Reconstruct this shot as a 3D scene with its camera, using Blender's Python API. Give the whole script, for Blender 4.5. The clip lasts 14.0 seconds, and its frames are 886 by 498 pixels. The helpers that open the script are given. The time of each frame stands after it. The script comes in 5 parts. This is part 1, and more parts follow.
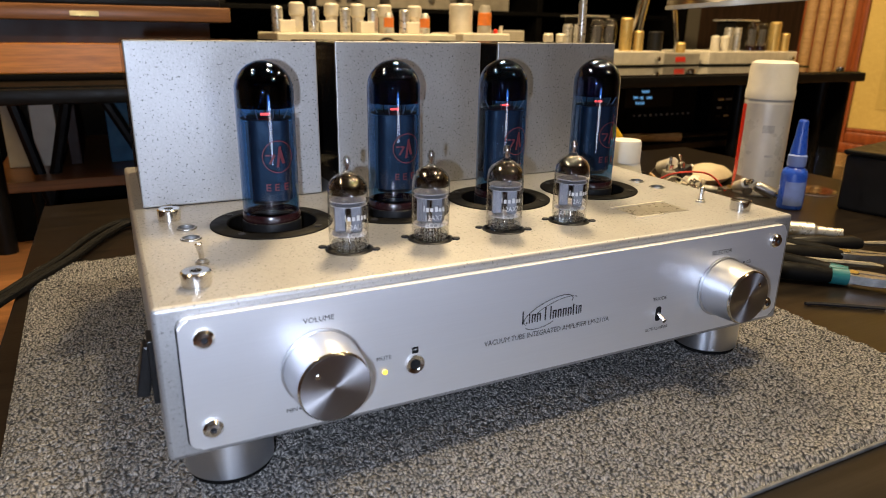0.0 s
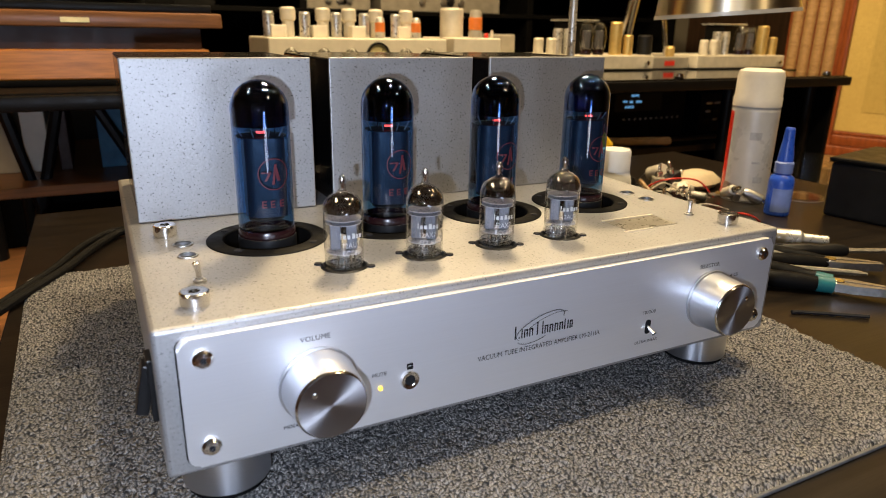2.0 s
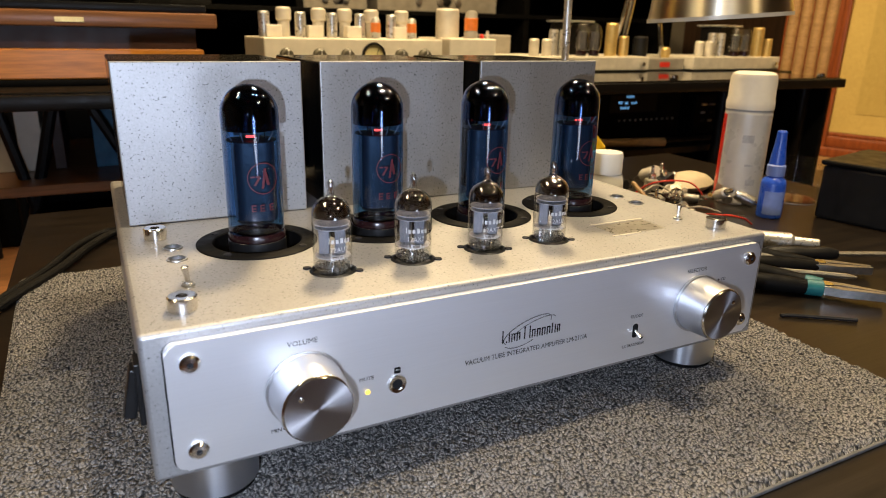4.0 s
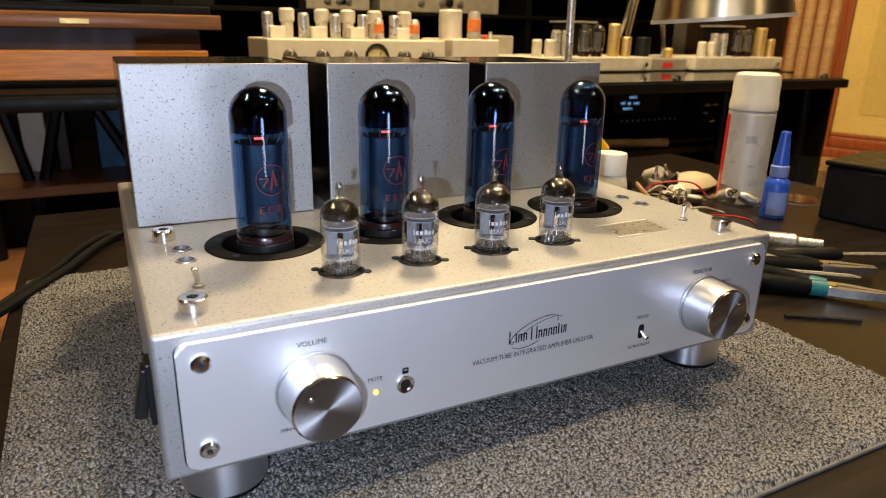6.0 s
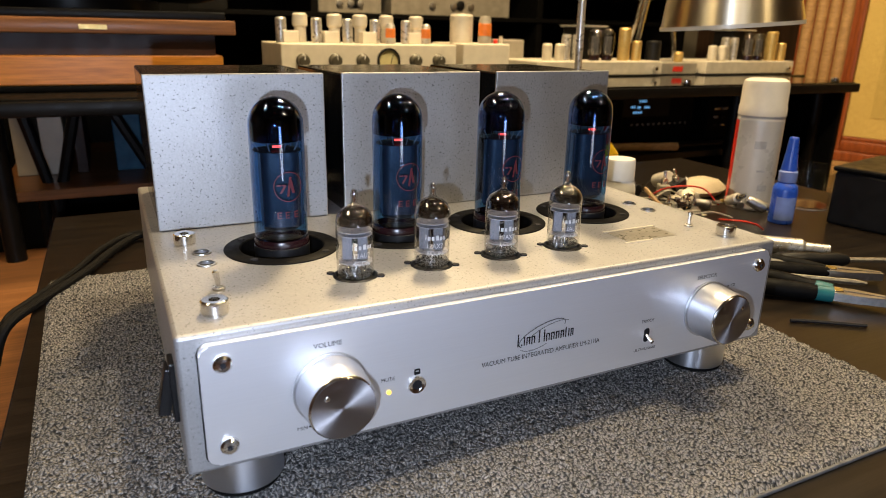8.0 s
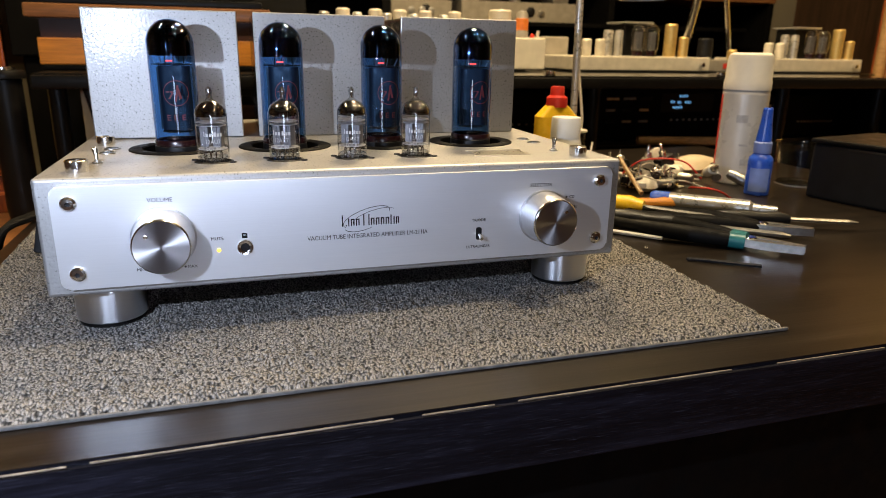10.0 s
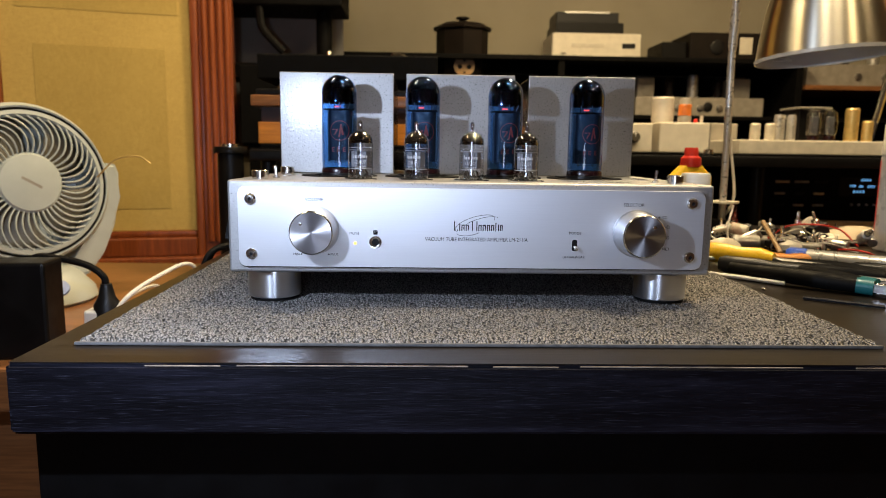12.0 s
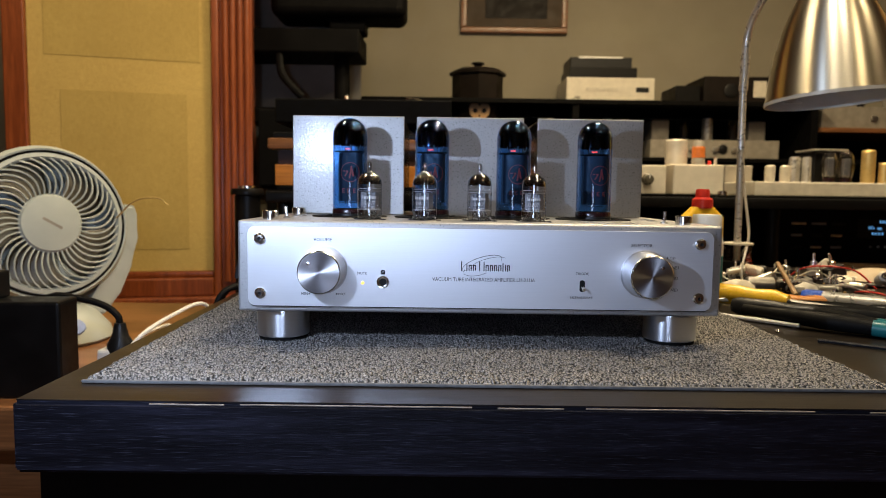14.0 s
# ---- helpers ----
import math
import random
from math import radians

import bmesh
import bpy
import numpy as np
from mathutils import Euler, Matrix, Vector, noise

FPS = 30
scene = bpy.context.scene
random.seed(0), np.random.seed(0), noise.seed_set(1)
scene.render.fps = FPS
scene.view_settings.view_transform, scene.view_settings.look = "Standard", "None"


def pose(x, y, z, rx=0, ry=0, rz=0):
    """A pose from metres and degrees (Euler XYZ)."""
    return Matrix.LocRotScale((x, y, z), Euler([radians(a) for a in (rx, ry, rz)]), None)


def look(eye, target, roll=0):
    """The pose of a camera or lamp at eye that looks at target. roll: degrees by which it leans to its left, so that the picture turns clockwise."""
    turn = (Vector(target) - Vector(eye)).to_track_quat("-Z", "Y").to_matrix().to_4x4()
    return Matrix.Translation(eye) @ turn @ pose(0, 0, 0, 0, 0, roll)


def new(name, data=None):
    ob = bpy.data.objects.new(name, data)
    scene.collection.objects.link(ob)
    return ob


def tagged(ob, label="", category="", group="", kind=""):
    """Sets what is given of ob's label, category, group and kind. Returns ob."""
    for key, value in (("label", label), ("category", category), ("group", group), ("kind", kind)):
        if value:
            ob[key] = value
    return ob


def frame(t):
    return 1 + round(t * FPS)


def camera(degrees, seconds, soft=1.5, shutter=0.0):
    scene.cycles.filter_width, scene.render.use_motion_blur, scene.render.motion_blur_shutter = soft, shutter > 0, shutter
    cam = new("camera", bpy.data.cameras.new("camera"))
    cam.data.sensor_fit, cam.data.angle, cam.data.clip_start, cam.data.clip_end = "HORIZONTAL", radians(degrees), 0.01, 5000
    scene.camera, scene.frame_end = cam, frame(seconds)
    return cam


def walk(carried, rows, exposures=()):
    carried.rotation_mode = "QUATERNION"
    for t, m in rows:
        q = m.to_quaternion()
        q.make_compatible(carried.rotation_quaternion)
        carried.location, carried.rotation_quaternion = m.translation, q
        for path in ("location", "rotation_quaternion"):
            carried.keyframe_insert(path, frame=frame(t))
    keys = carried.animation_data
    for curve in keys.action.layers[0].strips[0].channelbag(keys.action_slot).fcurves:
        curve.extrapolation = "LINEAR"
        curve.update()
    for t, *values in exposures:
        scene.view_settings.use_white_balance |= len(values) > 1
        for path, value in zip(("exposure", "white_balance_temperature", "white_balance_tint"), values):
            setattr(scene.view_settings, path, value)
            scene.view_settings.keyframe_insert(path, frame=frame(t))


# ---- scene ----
cam = camera(67.0, 14.0, soft=0.8)
PATH = [
    (0, (-0.206, -0.289, 0.974), (0.637, 1.415, 0.352), 0.9),
    (0.5, (-0.206, -0.288, 0.975), (0.644, 1.411, 0.352), 1.0),
    (1, (-0.207, -0.288, 0.978), (0.65, 1.409, 0.356), 1.0),
    (1.5, (-0.207, -0.289, 0.982), (0.655, 1.405, 0.36), 1.0),
    (2, (-0.209, -0.291, 0.985), (0.658, 1.4, 0.363), 1.0),
    (2.5, (-0.206, -0.291, 0.985), (0.665, 1.398, 0.362), 1.1),
    (3, (-0.205, -0.292, 0.986), (0.668, 1.395, 0.361), 1.3),
    (5.5, (-0.207, -0.296, 0.991), (0.67, 1.39, 0.367), 1.2),
    (6, (-0.209, -0.295, 0.99), (0.661, 1.394, 0.366), 1.2),
    (6.5, (-0.206, -0.296, 0.993), (0.662, 1.395, 0.37), 1.2),
    (7, (-0.205, -0.297, 0.995), (0.66, 1.395, 0.371), 1.1),
    (7.5, (-0.213, -0.301, 0.997), (0.645, 1.396, 0.377), 1.1),
    (8, (-0.215, -0.305, 0.996), (0.63, 1.399, 0.376), 1.2),
    (8.5, (-0.196, -0.318, 1.0), (0.639, 1.39, 0.38), 1.2),
    (8.7, (-0.18, -0.33, 0.995), (0.642, 1.386, 0.377), 1.1),
    (10.8, (-0.055, -0.518, 0.918), (0.237, 1.403, 0.447), 0.8),
    (11, (-0.054, -0.529, 0.915), (0.16, 1.415, 0.497), 0.7),
    (11.5, (-0.054, -0.541, 0.888), (0.054, 1.428, 0.553), 0.9),
    (12, (-0.042, -0.552, 0.884), (0.021, 1.426, 0.596), 0.8),
    (12.5, (-0.042, -0.554, 0.884), (0.006, 1.43, 0.637), 0.8),
    (13, (-0.042, -0.556, 0.884), (-0.003, 1.431, 0.662), 0.8),
    (13.5, (-0.033, -0.555, 0.883), (-0.021, 1.438, 0.713), 0.8),
    (14, (-0.034, -0.554, 0.883), (-0.023, 1.439, 0.718), 0.8),
]
EXPOSURES = [(0, -0.10, 6500, 10), (8.7, -0.06, 6450, 10), (10.8, -0.13, 6450, 10), (12.5, -0.24, 6100, 10), (13.0, -0.32, 5950, 10), (14.0, -0.34, 5900, 10)]
walk(cam, [(t, look(eye, target, roll)) for t, eye, target, roll in PATH], EXPOSURES)
cam.data.dof.use_dof, cam.data.dof.focus_distance, cam.data.dof.aperture_fstop = True, 0.50, 12.0

# ---- light ----
world = bpy.data.worlds.new("room_dark")
scene.world = world
world.use_nodes = True
world.node_tree.nodes["Background"].inputs[0].default_value = (0.9, 0.62, 0.36, 1)
world.node_tree.nodes["Background"].inputs[1].default_value = 0.002


def lamp(name, kind, place, power, colour, size, target=None):
    d = bpy.data.lights.new(name, kind)
    d.energy, d.color = power, colour
    if kind == "AREA":
        d.shape, d.size = "SQUARE", size
    else:
        d.shadow_soft_size = size
    ob = new(name, d)
    ob.matrix_world = look(place, target) if target else pose(*place)
    return ob


WARM = (1.0, 0.73, 0.38)
BULB = (1.0, 0.80, 0.51)
# two spots of one ceiling fitting above the bench
lamp("ceiling_lamp_bench", "AREA", (0.27, 0.03, 2.42), 18, BULB, 0.07, (0.22, 0.05, 0.75))
lamp("ceiling_lamp_end", "AREA", (0.60, 0.02, 2.42), 13.5, BULB, 0.07, (0.45, 0.10, 0.75))
lamp("ceiling_lamp_side", "AREA", (-0.75, 0.55, 2.42), 5, BULB, 0.20, (-0.4, 0.4, 0.75))
lamp("ceiling_lamp_back", "AREA", (0.55, 1.15, 2.44), 52, WARM, 0.30, (0.55, 1.35, 0.0))
# unseen warm lamp, added to brighten the front panel's right side
lamp("added_front_fill", "AREA", (0.95, -1.10, 2.44), 9, WARM, 0.30, (0.25, 0.0, 0.8))
lamp("ceiling_lamp_listening", "AREA", (-1.0, 0.2, 2.44), 13, WARM, 0.30, (-1.0, 1.2, 0.6))
lamp("ceiling_lamp_speaker", "AREA", (1.45, 0.45, 2.44), 21, WARM, 0.25, (2.15, 1.15, 0.6))
# the white light of the phone that films: its torch, and an added copy at its second resting place, both always lit
lamp("phone_torch", "POINT", (-0.240, -0.292, 0.962), 8.6, (0.67, 0.78, 1.0), 0.004)
lamp("phone_torch_copy", "POINT", (-0.073, -0.565, 0.864), 2.7, (0.67, 0.77, 1.0), 0.070)

# ---- materials ----
class Graph:
    def __init__(self, name):
        self.m = bpy.data.materials.new(name)
        self.m.use_nodes = True
        self.t = self.m.node_tree
        self.b = self.t.nodes["Principled BSDF"]
        self.out = self.t.nodes["Material Output"]

    def add(self, kind, **kw):
        n = self.t.nodes.new(kind)
        for k, v in kw.items():
            if k in n.inputs:
                n.inputs[k].default_value = v
        return n

    def link(self, a, b):
        self.t.links.new(a, b)

    def coord(self, scale=(1, 1, 1), kind="Object"):
        c = self.add("ShaderNodeTexCoord")
        mp = self.add("ShaderNodeMapping")
        mp.inputs["Scale"].default_value = scale
        self.link(c.outputs[kind], mp.inputs[0])
        return mp.outputs[0]

    def noise(self, scale, detail=3, stretch=(1, 1, 1), rough=0.55):
        n = self.add("ShaderNodeTexNoise", Scale=scale, Detail=detail, Roughness=rough)
        self.link(self.coord(stretch), n.inputs["Vector"])
        return n.outputs["Fac"]

    def ramp(self, src, stops):
        r = self.add("ShaderNodeValToRGB")
        e = r.color_ramp.elements
        while len(e) < len(stops):
            e.new(0.5)
        for el, (p, c) in zip(e, stops):
            el.position, el.color = p, (*c, 1) if len(c) == 3 else c
        self.link(src, r.inputs[0])
        return r.outputs[0]

    def mix(self, a, b, fac, kind="MIX"):
        n = self.add("ShaderNodeMix", )
        n.data_type, n.blend_type = "RGBA", kind
        for s, v in ((n.inputs[6], a), (n.inputs[7], b), (n.inputs[0], fac)):
            if isinstance(v, (int, float)):
                s.default_value = v
            elif isinstance(v, tuple):
                s.default_value = (*v, 1)
            else:
                self.link(v, s)
        return n.outputs[2]

    def bump(self, src, strength, dist):
        n = self.add("ShaderNodeBump", Strength=strength, Distance=dist)
        self.link(src, n.inputs["Height"])
        self.link(n.outputs[0], self.b.inputs["Normal"])
        return n

    def base(self, v):
        s = self.b.inputs["Base Color"]
        if isinstance(v, tuple):
            s.default_value = (*v, 1)
        else:
            self.link(v, s)

    def put(self, **kw):
        for k, v in kw.items():
            self.b.inputs[k.replace("_", " ")].default_value = v
        return self


def worn(name, colour, rough=0.45, metal=0.0, var=0.15, scale=30, bump=0.15, dist=0.0006, grain=400, spec=0.5):
    """Paint, plastic or metal with blotches and fine grain."""
    g = Graph(name)
    dark = tuple(c * (1 - var) for c in colour)
    light = tuple(min(1, c * (1 + var * 0.6)) for c in colour)
    n = g.noise(scale, 5)
    g.base(g.ramp(n, [(0.3, dark), (0.7, light)]))
    r = g.ramp(g.noise(scale * 2.3, 4), [(0.3, (rough * 0.8,) * 3), (0.7, (min(1, rough * 1.25),) * 3)])
    g.link(r, g.b.inputs["Roughness"])
    g.put(Metallic=metal, Specular_IOR_Level=spec)
    g.bump(g.noise(grain, 2), bump, dist)
    return g.m


def wood(name, dark, light, rough=0.4, along="x", scale=1.0, bump=0.2, spec=0.5):
    g = Graph(name)
    st = {"x": (2, 40, 40), "y": (40, 2, 40), "z": (40, 40, 2)}[along]
    st = tuple(v * scale for v in st)
    n = g.noise(2.0, 8, st, 0.65)
    fine = g.noise(9.0, 4, st, 0.6)
    c = g.ramp(n, [(0.32, dark), (0.52, tuple((a + b) / 2 for a, b in zip(dark, light))), (0.72, light)])
    g.base(g.mix(c, g.ramp(fine, [(0.35, (0.45, 0.45, 0.45)), (0.6, (1, 1, 1))]), 0.6, "MULTIPLY"))
    g.put(Roughness=rough, Specular_IOR_Level=spec)
    g.bump(fine, bump, 0.0008)
    return g.m


def hammertone():
    g = Graph("hammertone_paint")
    v = g.add("ShaderNodeTexVoronoi", Scale=600.0)
    v.feature = "SMOOTH_F1"
    g.link(g.coord(), v.inputs["Vector"])
    n = g.noise(520, 3)
    blot = g.noise(14, 4)
    spot = g.ramp(g.noise(640, 2), [(0.29, (0.15, 0.15, 0.15)), (0.37, (0.365, 0.365, 0.37)), (0.75, (0.405, 0.405, 0.411))])
    g.base(g.mix(spot, g.ramp(blot, [(0.3, (0.86, 0.85, 0.83)), (0.7, (1, 1, 1))]), 1.0, "MULTIPLY"))
    g.put(Metallic=0.75)
    g.link(g.ramp(blot, [(0.3, (0.50,) * 3), (0.7, (0.57,) * 3)]), g.b.inputs["Roughness"])
    m = g.add("ShaderNodeMath")
    m.operation = "MULTIPLY_ADD"
    m.inputs[1].default_value = 0.5
    g.link(n, m.inputs[0])
    g.link(v.outputs["Distance"], m.inputs[2])
    relief = g.bump(m.outputs[0], 0.20, 0.0005)
    g.link(relief.outputs[0], g.b.inputs["Coat Normal"])
    g.put(Coat_Weight=0.35, Coat_Roughness=0.13)
    return g.m


def brushed(name, base, rough, stretch, aniso=0.0, radial=None, bump=0.05, metal=1.0):
    g = Graph(name)
    n = g.noise(1.0, 6, stretch, 0.7)
    g.base(g.ramp(n, [(0.3, tuple(c * 0.95 for c in base)), (0.7, base)]))
    g.link(g.ramp(n, [(0.25, (rough * 0.92,) * 3), (0.75, (rough * 1.08,) * 3)]), g.b.inputs["Roughness"])
    g.put(Metallic=metal, Anisotropic=aniso)
    if radial:
        t = g.add("ShaderNodeTangent")
        t.direction_type, t.axis = "RADIAL", radial
        g.link(t.outputs[0], g.b.inputs["Tangent"])
    g.bump(n, bump, 0.0002)
    return g.m


def glass(name, tint, gloss_tint=(1, 1, 1), ior=1.5, rough=0.02):
    """A thin glass wall: light goes straight through, tinted, and the surface mirrors by Fresnel."""
    g = Graph(name)
    tr = g.add("ShaderNodeBsdfTransparent")
    tr.inputs[0].default_value = (*tint, 1)
    gl = g.add("ShaderNodeBsdfGlossy")
    gl.inputs["Color"].default_value = (*gloss_tint, 1)
    gl.inputs["Roughness"].default_value = rough
    # the gloss of a thin wall, alike from within and without
    lw = g.add("ShaderNodeLayerWeight")
    lw.inputs["Blend"].default_value = 0.5
    steep = g.add("ShaderNodeMath")
    steep.operation = "POWER"
    steep.inputs[1].default_value = 3.2
    g.link(lw.outputs["Facing"], steep.inputs[0])
    f0 = ((ior - 1) / (ior + 1)) ** 2
    fr = g.add("ShaderNodeMath")
    fr.operation = "MULTIPLY_ADD"
    fr.inputs[1].default_value, fr.inputs[2].default_value = 0.8 * (1 - f0), f0
    g.link(steep.outputs[0], fr.inputs[0])
    mx = g.add("ShaderNodeMixShader")
    g.link(fr.outputs[0], mx.inputs[0])
    g.link(tr.outputs[0], mx.inputs[1])
    g.link(gl.outputs[0], mx.inputs[2])
    g.link(mx.outputs[0], g.out.inputs["Surface"])
    return g.m


def glow(name, colour, strength):
    g = Graph(name)
    g.base((0.02, 0.01, 0.01))
    g.b.inputs["Emission Color"].default_value = (*colour, 1)
    g.b.inputs["Emission Strength"].default_value = strength
    return g.m


def carpet():
    g = Graph("loop_pile_carpet")
    # curled loops: cells of a wavering pattern, shade put into the colour: bright tops, dark gaps
    warp = g.add("ShaderNodeTexNoise", Scale=260.0, Detail=2.0)
    co = g.coord()
    g.link(co, warp.inputs["Vector"])
    add = g.add("ShaderNodeVectorMath")
    add.operation = "MULTIPLY_ADD"
    g.link(warp.outputs["Color"], add.inputs[0])
    add.inputs[1].default_value = (0.0034, 0.0034, 0.0)
    g.link(co, add.inputs[2])
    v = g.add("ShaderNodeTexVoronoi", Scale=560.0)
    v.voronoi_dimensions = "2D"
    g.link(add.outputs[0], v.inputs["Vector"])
    loop_shade = g.ramp(v.outputs["Distance"], [(0.0, (0.390, 0.373, 0.355)), (0.31, (0.285, 0.273, 0.262)), (0.53, (0.080, 0.078, 0.075)), (0.80, (0.010, 0.010, 0.010))])
    each = g.ramp(v.outputs["Color"], [(0.0, (0.58, 0.58, 0.60)), (0.5, (0.88, 0.88, 0.88)), (1.0, (1.22, 1.20, 1.17))])
    big = g.ramp(g.noise(11, 4), [(0.3, (0.80, 0.79, 0.77)), (0.7, (1.05, 1.03, 1.0))])
    fibre = g.ramp(g.noise(1500, 2), [(0.3, (0.75, 0.75, 0.75)), (0.7, (1.1, 1.1, 1.1))])
    g.base(g.mix(g.mix(g.mix(loop_shade, each, 1.0, "MULTIPLY"), big, 1.0, "MULTIPLY"), fibre, 1.0, "MULTIPLY"))
    g.put(Roughness=0.95, Sheen_Weight=0.1, Specular_IOR_Level=0.2)
    inv = g.add("ShaderNodeMath")
    inv.operation = "SUBTRACT"
    inv.inputs[0].default_value = 1.0
    g.link(v.outputs["Distance"], inv.inputs[1])
    g.bump(inv.outputs[0], 1.0, 0.0022)
    return g.m


def dark_oak():
    """Blue-black stained oak with short pale pores along the board."""
    g = Graph("dark_stained_table")
    pores = g.ramp(g.noise(1.0, 3, (55, 1500, 1500), 0.6), [(0.57, (0, 0, 0)), (0.72, (1, 1, 1))])
    grain = g.ramp(g.noise(1.0, 7, (4, 60, 60), 0.78), [(0.34, (0.0012, 0.0012, 0.0020)), (0.50, (0.0044, 0.0044, 0.0072)), (0.64, (0.012, 0.012, 0.0196))])
    g.base(g.mix(grain, (0.032, 0.032, 0.045), pores))
    g.put(Roughness=0.48, Specular_IOR_Level=0.15)
    g.bump(g.noise(1.0, 4, (70, 900, 900), 0.6), 0.5, 0.0006)
    return g.m


def cloth(name, dark, light, scale=900):
    g = Graph(name)
    a = g.noise(1.0, 2, (scale * 1.6, scale * 1.6, 60))
    b = g.noise(1.0, 2, (60, 60, scale * 1.6))
    w = g.mix(a, b, 0.5)
    big = g.noise(3.0, 4)
    c = g.mix(g.ramp(w, [(0.35, dark), (0.65, light)]), g.ramp(big, [(0.3, (0.86, 0.84, 0.80)), (0.7, (1, 1, 1))]), 1.0, "MULTIPLY")
    g.base(c)
    g.put(Roughness=0.9)
    g.bump(w, 0.4, 0.0008)
    return g.m


HAMMER = hammertone()
PANEL = brushed("brushed_aluminium_panel", (0.79, 0.80, 0.83), 0.44, (30, 2600, 2600), 0.35, None, 0.02, 0.78)
KNOBF = brushed("spun_aluminium_face", (0.36, 0.35, 0.36), 0.42, (300, 300, 300), 0.85, "Y", 0.02)
KNOBS = brushed("satin_aluminium_side", (0.58, 0.59, 0.62), 0.40, (200, 30, 200), 0.4, "Y", 0.03, 0.92)
FOOT = brushed("turned_aluminium_foot", (0.72, 0.74, 0.79), 0.30, (6, 6, 900), 0.8, "Z", 0.006, 1.0)
CHROME = worn("chromed_steel", (0.75, 0.73, 0.70), 0.16, 1.0, 0.1, 200, 0.03)
STEEL = worn("dull_steel", (0.52, 0.51, 0.49), 0.35, 1.0, 0.2, 150, 0.08)
DARKMETAL = worn("dark_plate_metal", (0.012, 0.012, 0.015), 0.62, 0.1, 0.3, 120, 0.1, spec=0.22)
ANODE = worn("blue_grey_anode", (0.013, 0.018, 0.029), 0.5, 0.2, 0.25, 90, 0.1)
GREYPLATE = worn("grey_plate_metal", (0.19, 0.19, 0.21), 0.42, 0.5, 0.2, 200, 0.1)
MICA = worn("mica_wafer", (0.33, 0.33, 0.36), 0.30, 0.0, 0.15, 200, 0.05)
BAKELITE = worn("brown_bakelite", (0.014, 0.004, 0.005), 0.22, 0.0, 0.3, 60, 0.03)
BLACKP = worn("black_plastic", (0.007, 0.007, 0.0075), 0.40, 0.0, 0.3, 40, 0.15, spec=0.3)
BLACKM = worn("black_painted_metal", (0.0048, 0.0045, 0.0045), 0.38, 0.0, 0.3, 25, 0.12, spec=0.2)
COVERBLACK = worn("black_enamelled_steel", (0.0050, 0.0048, 0.0048), 0.14, 0.0, 0.3, 25, 0.05, spec=0.5)
GLOSSBLACK = worn("black_glass_top", (0.0040, 0.0040, 0.0042), 0.05, 0.0, 0.2, 8, 0.01, spec=0.5)
MATTBLACK = worn("matt_black_paint", (0.0032, 0.0030, 0.0030), 0.6, 0.0, 0.3, 25, 0.1, spec=0.07)
DARKKNOB = worn("dark_olive_plastic", (0.075, 0.066, 0.045), 0.35, 0.0, 0.2, 60, 0.05)
DIAL = worn("yellowed_dial", (0.72, 0.62, 0.30), 0.5, 0.0, 0.1, 60, 0.03)
MOUNT = worn("brown_card_mount", (0.085, 0.062, 0.042), 0.8, 0.0, 0.3, 6, 0.1)
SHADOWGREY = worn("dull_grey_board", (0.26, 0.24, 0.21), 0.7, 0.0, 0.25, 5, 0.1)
RUBBER = worn("black_rubber", (0.0045, 0.0043, 0.0042), 0.6, 0.0, 0.3, 60, 0.2, spec=0.1)
RECESS = worn("dark_red_brown_board", (0.035, 0.012, 0.007), 0.5, 0.0, 0.3, 12, 0.1)
INK = worn("black_ink", (0.010, 0.010, 0.011), 0.7, 0.0, 0.2, 300, 0.02, spec=0.12)
WHITEINK = worn("white_tube_print", (0.44, 0.44, 0.44), 0.6, 0.0, 0.2, 600, 0.02)
REDINK = worn("red_tube_print", (0.075, 0.007, 0.018), 0.6, 0.0, 0.25, 400, 0.02)
CLEAR = glass("clear_tube_glass", (0.84, 0.845, 0.85), (1, 1, 1), 1.75)
BLUE = glass("blue_tube_glass", (0.26, 0.46, 0.71), (1, 1, 1), 1.42, 0.015)
GETFILM = glass("dark_getter_film", (0.035, 0.038, 0.05), (0.8, 0.85, 1.0), 1.9, 0.03)
SHOULDER = glass("smoky_getter_film", (0.10, 0.09, 0.085), (1.0, 0.96, 0.92), 2.6, 0.03)
FOOTGLASS = glass("thick_foot_glass", (0.90, 0.92, 0.93), (1, 1, 1), 1.9, 0.04)
JARGLASS = glass("clear_plastic_glass", (0.93, 0.93, 0.91), (1, 1, 1), 1.3, 0.06)
FROST = worn("frosted_cap_plastic", (0.62, 0.58, 0.50), 0.42, 0.0, 0.12, 30, 0.05)
HEATER = glow("heater_glow", (1.0, 0.05, 0.03), 6.0)
LEDLIT = glow("amber_led", (1.0, 0.62, 0.06), 3.0)
DISPLAY = glow("blue_display", (0.16, 0.42, 0.75), 0.9)
CARPET = carpet()
TABLEW = dark_oak()
BINDING = worn("pale_mat_backing", (0.10, 0.097, 0.094), 0.85, 0.0, 0.35, 140, 0.3, 0.0006, 900)
TABLETOP = wood("dark_table_top", (0.0055, 0.0039, 0.0028), (0.018, 0.013, 0.009), 0.30, "x", 1.0, 0.10, 0.27)
CHERRY = wood("cherry_wood", (0.17, 0.036, 0.008), (0.34, 0.088, 0.022), 0.33, "z", 1.0, 0.1)
ORANGEW = wood("orange_varnished_wood", (0.50, 0.175, 0.018), (0.70, 0.285, 0.040), 0.35, "x", 0.8, 0.1)
